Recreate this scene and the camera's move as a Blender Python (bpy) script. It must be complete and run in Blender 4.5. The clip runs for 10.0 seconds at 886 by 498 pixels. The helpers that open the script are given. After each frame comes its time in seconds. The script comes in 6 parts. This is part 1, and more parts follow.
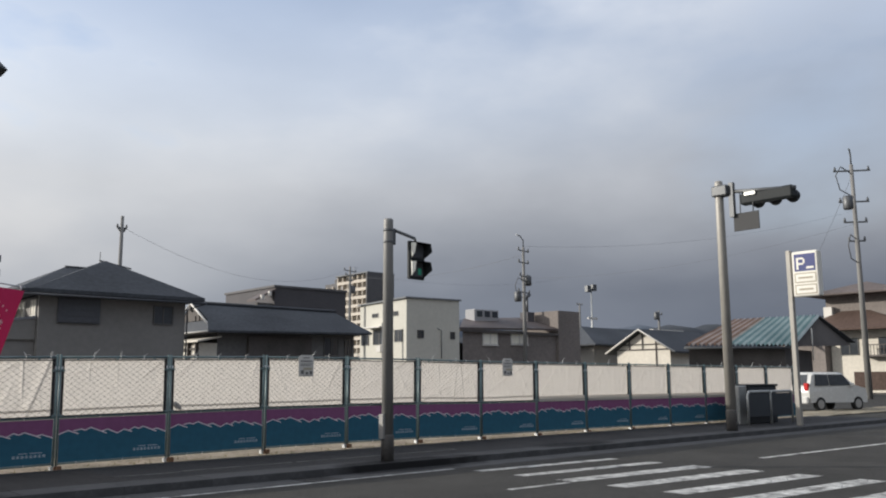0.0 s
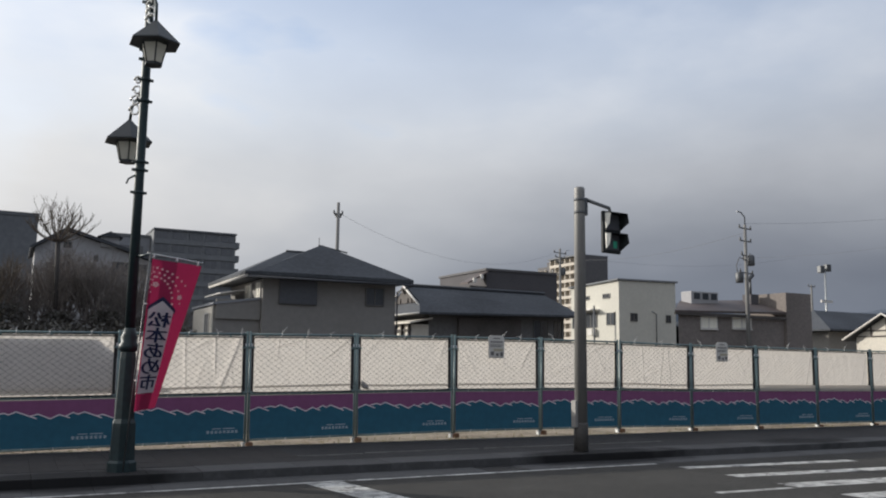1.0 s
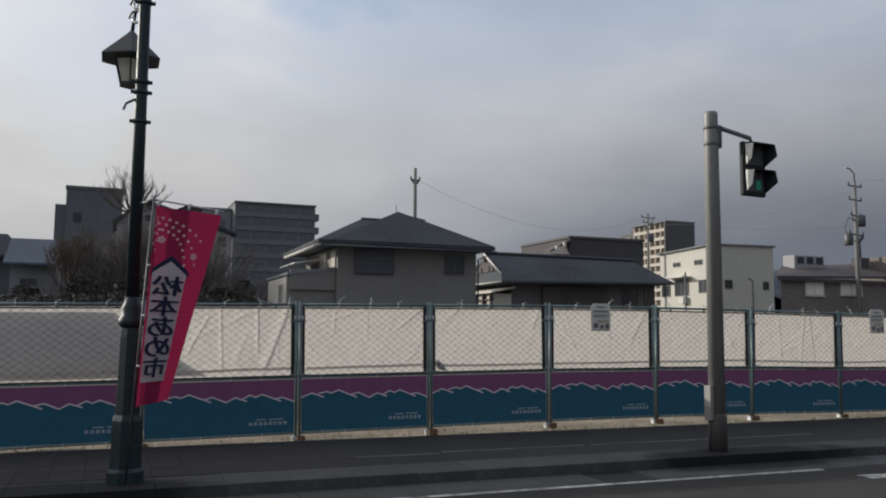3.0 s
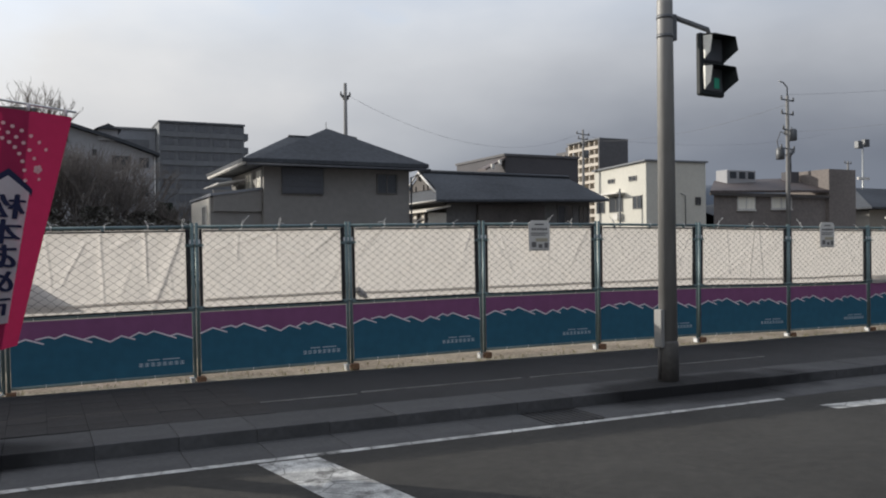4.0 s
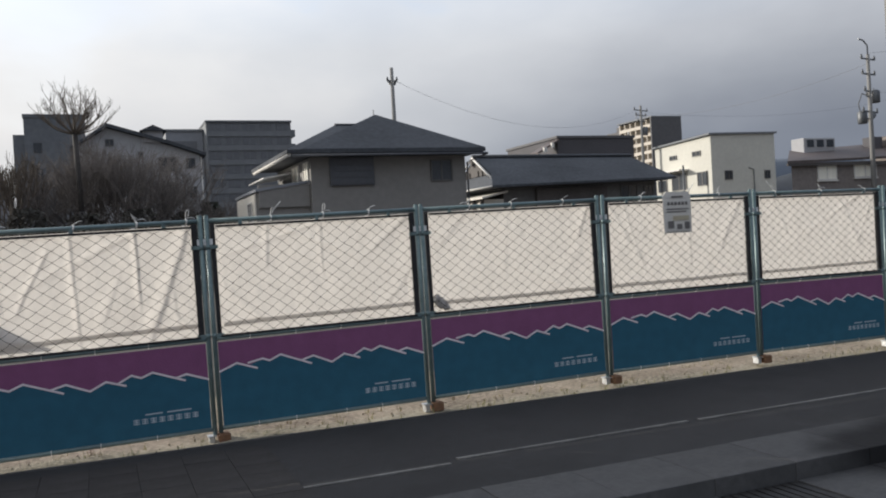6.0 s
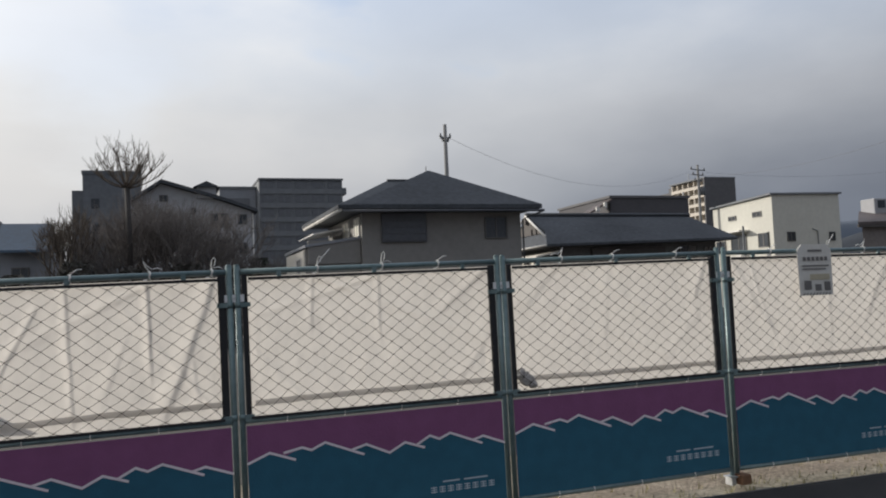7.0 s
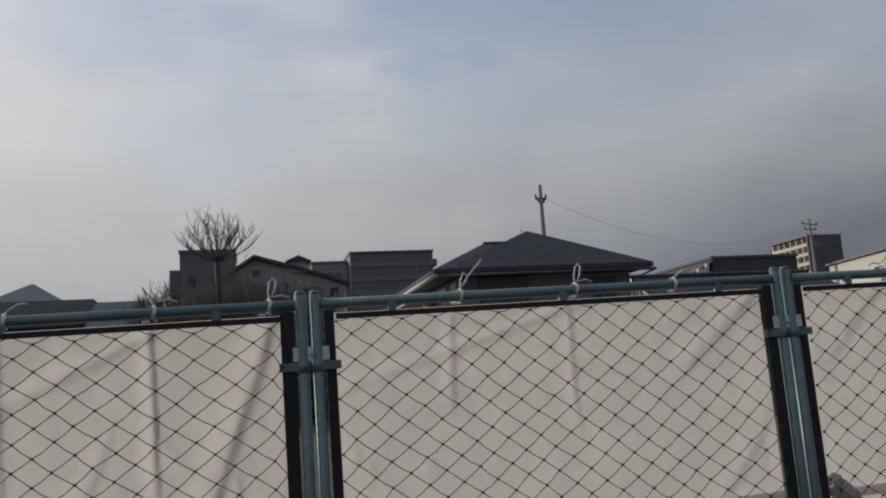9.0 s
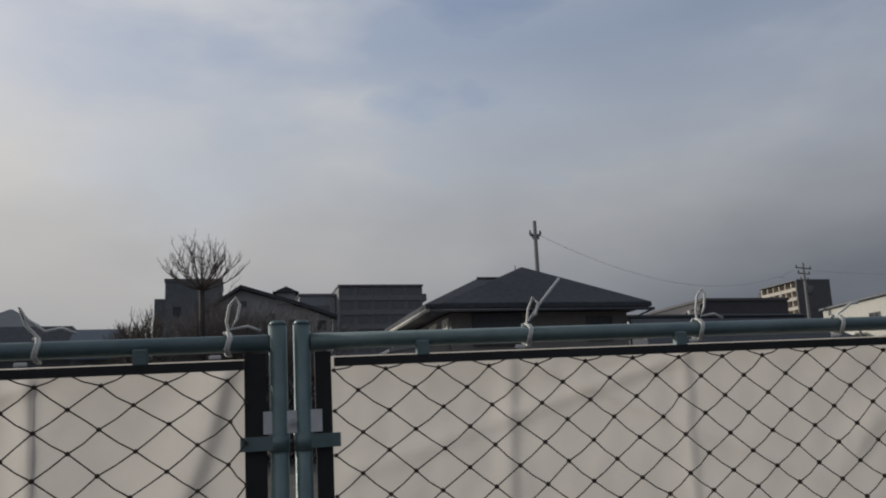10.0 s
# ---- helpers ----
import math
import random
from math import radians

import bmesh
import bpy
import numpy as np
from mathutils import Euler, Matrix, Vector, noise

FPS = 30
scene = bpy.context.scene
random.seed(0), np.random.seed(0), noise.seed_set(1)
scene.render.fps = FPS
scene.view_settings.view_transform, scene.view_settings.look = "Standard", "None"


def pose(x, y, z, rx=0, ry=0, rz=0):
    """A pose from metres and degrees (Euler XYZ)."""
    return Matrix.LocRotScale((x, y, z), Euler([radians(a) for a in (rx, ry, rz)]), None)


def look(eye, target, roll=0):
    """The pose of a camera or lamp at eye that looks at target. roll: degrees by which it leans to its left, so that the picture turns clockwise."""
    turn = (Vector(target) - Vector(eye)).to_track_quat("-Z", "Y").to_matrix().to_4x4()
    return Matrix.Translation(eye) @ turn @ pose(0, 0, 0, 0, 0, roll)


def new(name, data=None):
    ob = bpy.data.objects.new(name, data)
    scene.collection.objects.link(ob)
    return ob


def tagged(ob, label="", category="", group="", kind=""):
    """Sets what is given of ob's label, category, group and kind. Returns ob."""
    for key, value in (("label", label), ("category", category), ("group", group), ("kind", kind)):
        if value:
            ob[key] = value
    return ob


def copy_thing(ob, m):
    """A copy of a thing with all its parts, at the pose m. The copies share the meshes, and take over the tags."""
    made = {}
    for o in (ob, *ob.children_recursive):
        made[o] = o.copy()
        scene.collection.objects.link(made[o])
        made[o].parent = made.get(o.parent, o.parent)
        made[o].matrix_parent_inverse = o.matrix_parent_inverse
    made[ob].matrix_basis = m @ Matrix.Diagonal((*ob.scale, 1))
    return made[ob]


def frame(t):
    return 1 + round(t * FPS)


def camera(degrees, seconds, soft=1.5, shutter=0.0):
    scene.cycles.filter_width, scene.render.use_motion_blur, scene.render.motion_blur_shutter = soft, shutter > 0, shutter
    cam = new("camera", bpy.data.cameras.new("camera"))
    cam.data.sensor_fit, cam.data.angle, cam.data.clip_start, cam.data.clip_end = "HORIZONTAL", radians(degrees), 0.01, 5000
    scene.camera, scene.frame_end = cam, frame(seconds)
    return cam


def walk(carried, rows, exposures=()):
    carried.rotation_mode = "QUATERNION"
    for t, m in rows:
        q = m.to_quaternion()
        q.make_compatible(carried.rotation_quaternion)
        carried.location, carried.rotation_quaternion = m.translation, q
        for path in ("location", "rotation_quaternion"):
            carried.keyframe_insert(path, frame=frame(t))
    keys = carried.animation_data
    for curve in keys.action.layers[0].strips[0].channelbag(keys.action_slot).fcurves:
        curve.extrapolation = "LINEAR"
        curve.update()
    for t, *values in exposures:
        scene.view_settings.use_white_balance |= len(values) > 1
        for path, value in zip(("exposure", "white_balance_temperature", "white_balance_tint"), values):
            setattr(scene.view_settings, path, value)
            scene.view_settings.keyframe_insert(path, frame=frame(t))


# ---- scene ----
cam = camera(55.5, 10.0, soft=2.0)
PATH = [
    (0, (-4.25, -13.78, 1.335), (-2.94, -12.299, 1.639), -0.3),
    (0.5, (-3.749, -13.535, 1.32), (-2.659, -11.878, 1.573), -0.2),
    (1, (-3.299, -13.111, 1.325), (-2.401, -11.343, 1.588), 0.8),
    (1.5, (-2.998, -12.582, 1.381), (-2.376, -10.703, 1.667), 1.6),
    (2, (-2.774, -12.052, 1.407), (-2.301, -10.123, 1.644), 1.8),
    (2.2, (-2.701, -11.799, 1.361), (-2.163, -9.885, 1.577), 1.6),
    (3.3, (-2.036, -10.342, 1.405), (-1.239, -8.515, 1.575), 0.1),
    (3.5, (-1.911, -10.152, 1.417), (-1.062, -8.346, 1.547), -0.2),
    (4, (-1.567, -9.536, 1.414), (-0.697, -7.735, 1.415), -0.6),
    (4.5, (-1.332, -8.847, 1.389), (-0.542, -7.012, 1.282), -0.8),
    (5, (-1.117, -8.133, 1.396), (-0.301, -6.309, 1.295), -1.4),
    (5.5, (-0.921, -7.413, 1.422), (-0.073, -5.604, 1.34), -3.2),
    (6, (-0.765, -6.719, 1.437), (-0.007, -4.868, 1.417), -3.2),
    (6.2, (-0.704, -6.399, 1.417), (0.006, -4.53, 1.445), -3.4),
    (7.3, (-0.412, -4.988, 1.458), (0.234, -3.101, 1.6), -2.3),
    (7.5, (-0.372, -4.767, 1.451), (0.262, -2.876, 1.607), -2.4),
    (8, (-0.255, -4.102, 1.436), (0.319, -2.198, 1.649), -2.3),
    (8.5, (-0.235, -3.472, 1.413), (0.281, -1.559, 1.685), -1.9),
    (9, (-0.199, -2.816, 1.416), (0.258, -0.893, 1.722), -3.7),
    (9.5, (-0.161, -2.201, 1.485), (0.378, -0.305, 1.823), -3.8),
    (10, (-0.118, -1.784, 1.527), (0.365, 0.118, 1.915), -2.4),
]
EXPOSURES = [(0.0, 0.05), (0.5, 0.05), (1.0, 0.0), (1.5, -0.2), (2.0, -0.6), (2.2, -0.6), (3.3, -0.2), (4.0, 0.05), (4.5, 0.15), (5.5, 0.25), (6.2, 0.12), (7.3, -0.17), (8.5, -0.53), (9.0, -0.72), (10.0, -0.80)]
walk(cam, [(t, look(eye, target, roll)) for t, eye, target, roll in PATH], EXPOSURES)

# ---- light and sky ----
SUN_DIR = Vector((-0.72, 0.69, 0.31)).normalized()
sun = new("sun", bpy.data.lights.new("sun", "SUN"))
sun.data.energy, sun.data.angle, sun.data.color = 3.9, radians(0.53), (1.0, 0.94, 0.85)
sun.matrix_world = look(SUN_DIR * 50, (0, 0, 0))

world = bpy.data.worlds.new("cloudy_sky")
scene.world = world
world.use_nodes = True
wt = world.node_tree
wn, wl = wt.nodes, wt.links
back = wn["Background"]
sky = wn.new("ShaderNodeTexSky")
sky.sky_type, sky.sun_disc = "NISHITA", False
sky.sun_elevation, sky.sun_rotation = math.asin(SUN_DIR.z), math.atan2(SUN_DIR.x, SUN_DIR.y)
coord = wn.new("ShaderNodeTexCoord")


def wmath(op, a, b=None, clamp=False):
    n = wn.new("ShaderNodeMath")
    n.operation, n.use_clamp = op, clamp
    for i, v in enumerate((a, b)):
        if v is None:
            continue
        if isinstance(v, (int, float)):
            n.inputs[i].default_value = v
        else:
            wl.new(v, n.inputs[i])
    return n.outputs[0]


def wramp(fac, stops):
    n = wn.new("ShaderNodeValToRGB")
    while len(n.color_ramp.elements) < len(stops):
        n.color_ramp.elements.new(0.5)
    for e, (p, c) in zip(n.color_ramp.elements, stops):
        e.position, e.color = p, (*c, 1)
    wl.new(fac, n.inputs[0])
    return n.outputs[0]


def wnoise(scale, zstretch, detail, offset=(0, 0, 0)):
    mp = wn.new("ShaderNodeMapping")
    mp.inputs["Scale"].default_value = (scale, scale, scale * zstretch)
    mp.inputs["Location"].default_value = offset
    wl.new(coord.outputs["Generated"], mp.inputs[0])
    n = wn.new("ShaderNodeTexNoise")
    n.inputs["Scale"].default_value, n.inputs["Detail"].default_value, n.inputs["Roughness"].default_value = 1.0, detail, 0.5
    wl.new(mp.outputs[0], n.inputs["Vector"])
    return n.outputs["Fac"]


def wmix(fac, a, b, kind="MIX"):
    n = wn.new("ShaderNodeMix")
    n.data_type, n.blend_type = "RGBA", kind
    for sock, v in ((n.inputs[0], fac), (n.inputs[6], a), (n.inputs[7], b)):
        if isinstance(v, (int, float)):
            sock.default_value = v
        elif isinstance(v, tuple):
            sock.default_value = (*v, 1)
        else:
            wl.new(v, sock)
    return n.outputs[2]


sep = wn.new("ShaderNodeSeparateXYZ")
wl.new(coord.outputs["Generated"], sep.inputs[0])
dot = wn.new("ShaderNodeVectorMath")
dot.operation = "DOT_PRODUCT"
wl.new(coord.outputs["Generated"], dot.inputs[0])
dot.inputs[1].default_value = SUN_DIR
sunward = wmath("MULTIPLY_ADD", dot.outputs["Value"], 0.5)
sunward.node.inputs[2].default_value = 0.5
broad = wnoise(1.7, 2.6, 2, (0.6, 0.1, 0.2))
fine = wnoise(3.6, 2.2, 5, (1.7, 0.4, 0.0))
puff = wmath("ADD", wmath("MULTIPLY", broad, 0.6), wmath("MULTIPLY", fine, 0.4))
lit = wmath("ADD", sunward, wmath("MULTIPLY", wmath("SUBTRACT", puff, 0.5), 0.95))
cloud_tone = wramp(lit, [(0.08, (0.17, 0.185, 0.22)), (0.30, (0.42, 0.44, 0.48)), (0.52, (0.58, 0.60, 0.635)), (0.74, (0.74, 0.755, 0.775)), (0.96, (0.98, 0.96, 0.93))])
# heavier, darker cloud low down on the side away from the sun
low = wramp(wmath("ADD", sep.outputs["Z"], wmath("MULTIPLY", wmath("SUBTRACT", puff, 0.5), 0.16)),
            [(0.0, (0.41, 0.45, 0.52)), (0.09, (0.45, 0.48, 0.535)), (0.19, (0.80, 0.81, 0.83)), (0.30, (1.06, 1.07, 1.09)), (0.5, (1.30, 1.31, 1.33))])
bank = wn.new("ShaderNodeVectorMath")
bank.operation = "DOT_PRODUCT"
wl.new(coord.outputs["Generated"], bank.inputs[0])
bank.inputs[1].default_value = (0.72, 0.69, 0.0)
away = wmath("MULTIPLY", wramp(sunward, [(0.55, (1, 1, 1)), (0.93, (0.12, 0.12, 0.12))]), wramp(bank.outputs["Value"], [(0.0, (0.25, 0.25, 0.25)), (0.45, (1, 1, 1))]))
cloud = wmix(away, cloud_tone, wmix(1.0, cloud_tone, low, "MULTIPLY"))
# thinner, brighter cloud higher up
cloud = wmix(1.0, cloud, wramp(sep.outputs["Z"], [(0.0, (0.78, 0.79, 0.81)), (0.14, (0.83, 0.835, 0.85)), (0.28, (1.04, 1.04, 1.04)), (0.46, (1.20, 1.20, 1.20))]), "MULTIPLY")
gap = wmath("MULTIPLY", wramp(puff, [(0.42, (1, 1, 1)), (0.58, (0, 0, 0))]),
            wramp(sep.outputs["Z"], [(0.22, (0, 0, 0)), (0.42, (0.62, 0.62, 0.62))]))
# clearer places where the cloud has thinned
for aim, wide, amount in (((0.272, 0.871, 0.410), 0.986, 0.78), ((-0.04, 0.94, 0.335), 0.985, 0.28), ((0.86, 0.373, 0.362), 0.975, 0.4), ((0.15, 0.80, 0.58), 0.96, 0.5)):
    near = wn.new("ShaderNodeVectorMath")
    near.operation = "DOT_PRODUCT"
    wl.new(coord.outputs["Generated"], near.inputs[0])
    near.inputs[1].default_value = Vector(aim).normalized()
    ragged = wmath("ADD", near.outputs["Value"], wmath("MULTIPLY", wmath("SUBTRACT", fine, 0.5), 0.045))
    gap = wmath("MAXIMUM", gap, wramp(ragged, [(wide, (0, 0, 0)), (0.998, (amount, amount, amount))]))
blue = wmix(1.0, sky.outputs[0], (0.185, 0.185, 0.20), "MULTIPLY")
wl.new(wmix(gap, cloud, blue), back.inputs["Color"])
back.inputs["Strength"].default_value = 1.0

# ---- materials ----


def mat(name, color, rough=0.7, metal=0.0, vary=0.25, scale=6.0, bump=0.0, bscale=60.0, spec=0.5, second=None, stain=0.0, streak=0.0, random_tone=0.0):
    """Grain and stains at two scales over one base colour."""
    m = bpy.data.materials.new(name)
    m.use_nodes = True
    nt = m.node_tree
    n, l = nt.nodes, nt.links
    bsdf = n["Principled BSDF"]
    tc = n.new("ShaderNodeTexCoord")
    big, small = n.new("ShaderNodeTexNoise"), n.new("ShaderNodeTexNoise")
    for t, s, d in ((big, scale * 0.18, 4), (small, scale * 4, 5)):
        t.inputs["Scale"].default_value, t.inputs["Detail"].default_value = s, d
        l.new(tc.outputs["Object"], t.inputs["Vector"])
    if streak:
        mp = n.new("ShaderNodeMapping")
        mp.inputs["Scale"].default_value = (1, 1, streak)
        l.new(tc.outputs["Object"], mp.inputs[0])
        l.new(mp.outputs[0], small.inputs["Vector"])
    add = n.new("ShaderNodeMath")
    add.operation = "ADD"
    l.new(big.outputs["Fac"], add.inputs[0])
    l.new(small.outputs["Fac"], add.inputs[1])
    half = n.new("ShaderNodeMath")
    half.operation = "MULTIPLY_ADD"
    half.inputs[1].default_value, half.inputs[2].default_value = 0.5, 0.0
    l.new(add.outputs[0], half.inputs[0])
    last = half.outputs[0]
    if random_tone:
        info = n.new("ShaderNodeObjectInfo")
        shift = n.new("ShaderNodeMath")
        shift.operation = "MULTIPLY_ADD"
        shift.inputs[1].default_value = random_tone
        l.new(info.outputs["Random"], shift.inputs[0])
        l.new(last, shift.inputs[2])
        minus = n.new("ShaderNodeMath")
        minus.operation = "SUBTRACT"
        minus.inputs[1].default_value = random_tone / 2
        l.new(shift.outputs[0], minus.inputs[0])
        last = minus.outputs[0]
    ramp = n.new("ShaderNodeValToRGB")
    a = [c * (1 - vary) for c in color]
    b = list(second) if second else [min(1, c * (1 + vary)) for c in color]
    ramp.color_ramp.elements[0].position, ramp.color_ramp.elements[1].position = 0.36, 0.64
    ramp.color_ramp.elements[0].color, ramp.color_ramp.elements[1].color = (*a, 1), (*b, 1)
    l.new(last, ramp.inputs[0])
    out = ramp.outputs[0]
    if stain:
        st = n.new("ShaderNodeTexNoise")
        st.inputs["Scale"].default_value, st.inputs["Detail"].default_value = scale * 0.35, 6
        l.new(tc.outputs["Object"], st.inputs["Vector"])
        sr = n.new("ShaderNodeValToRGB")
        sr.color_ramp.elements[0].position, sr.color_ramp.elements[1].position = 0.5, 0.68
        l.new(st.outputs["Fac"], sr.inputs[0])
        mul = n.new("ShaderNodeMath")
        mul.operation = "MULTIPLY"
        mul.inputs[1].default_value = stain
        l.new(sr.outputs[0], mul.inputs[0])
        mx = n.new("ShaderNodeMix")
        mx.data_type = "RGBA"
        mx.inputs[7].default_value = (*[c * 0.45 for c in color], 1)
        l.new(mul.outputs[0], mx.inputs[0])
        l.new(out, mx.inputs[6])
        out = mx.outputs[2]
    l.new(out, bsdf.inputs["Base Color"])
    rr = n.new("ShaderNodeMapRange")
    rr.inputs["To Min"].default_value, rr.inputs["To Max"].default_value = max(0.03, rough - 0.12), min(1, rough + 0.12)
    l.new(small.outputs["Fac"], rr.inputs["Value"])
    l.new(rr.outputs[0], bsdf.inputs["Roughness"])
    bsdf.inputs["Metallic"].default_value = metal
    bsdf.inputs["Specular IOR Level"].default_value = spec
    if bump:
        bt = n.new("ShaderNodeTexNoise")
        bt.inputs["Scale"].default_value, bt.inputs["Detail"].default_value = bscale, 4
        l.new(tc.outputs["Object"], bt.inputs["Vector"])
        bp = n.new("ShaderNodeBump")
        bp.inputs["Strength"].default_value, bp.inputs["Distance"].default_value = bump, 0.02
        l.new(bt.outputs["Fac"], bp.inputs["Height"])
        l.new(bp.outputs[0], bsdf.inputs["Normal"])
    return m


def thin(name, color, trans, vary=0.08, scale=4.0, through_color=None):
    """Cloth or film that lets part of the light through."""
    m = mat(name, color, rough=0.8, vary=vary, scale=scale, bump=0.15, bscale=90, spec=0.2)
    nt = m.node_tree
    n, l = nt.nodes, nt.links
    bsdf, out = n["Principled BSDF"], n["Material Output"]
    tr, mx = n.new("ShaderNodeBsdfTranslucent"), n.new("ShaderNodeMixShader")
    if through_color:
        tr.inputs["Color"].default_value = (*through_color, 1)
    else:
        l.new(bsdf.inputs["Base Color"].links[0].from_socket, tr.inputs["Color"])
    mx.inputs[0].default_value = trans
    l.new(bsdf.outputs[0], mx.inputs[1])
    l.new(tr.outputs[0], mx.inputs[2])
    l.new(mx.outputs[0], out.inputs[0])
    return m


def rows_mat(name, color, pitch, axis, rough=0.6, vary=0.25, depth=0.6, second=None):
    """Rows of tile or cladding along an axis, as relief and a thin dark lap."""
    m = mat(name, color, rough=rough, vary=vary, scale=1.2, second=second)
    nt = m.node_tree
    n, l = nt.nodes, nt.links
    bsdf = n["Principled BSDF"]
    tc = n.new("ShaderNodeTexCoord")
    wv = n.new("ShaderNodeTexWave")
    wv.wave_profile, wv.bands_direction = "SAW", axis
    wv.inputs["Scale"].default_value = 0.314 / pitch
    wv.inputs["Distortion"].default_value = 0.15
    l.new(tc.outputs["Object"], wv.inputs["Vector"])
    bp = n.new("ShaderNodeBump")
    bp.inputs["Strength"].default_value, bp.inputs["Distance"].default_value = depth, 0.04
    l.new(wv.outputs["Fac"], bp.inputs["Height"])
    l.new(bp.outputs[0], bsdf.inputs["Normal"])
    bsdf.inputs["Specular IOR Level"].default_value = 0.22
    return m


def glow(name, color, strength):
    m = bpy.data.materials.new(name)
    m.use_nodes = True
    b = m.node_tree.nodes["Principled BSDF"]
    b.inputs["Base Color"].default_value = (*color, 1)
    b.inputs["Emission Color"].default_value = (*color, 1)
    b.inputs["Emission Strength"].default_value = strength
    return m


def glass(name, tint=(0.04, 0.046, 0.054), rough=0.08):
    return mat(name, tint, rough=max(rough, 0.13), vary=0.3, scale=3, spec=0.6)


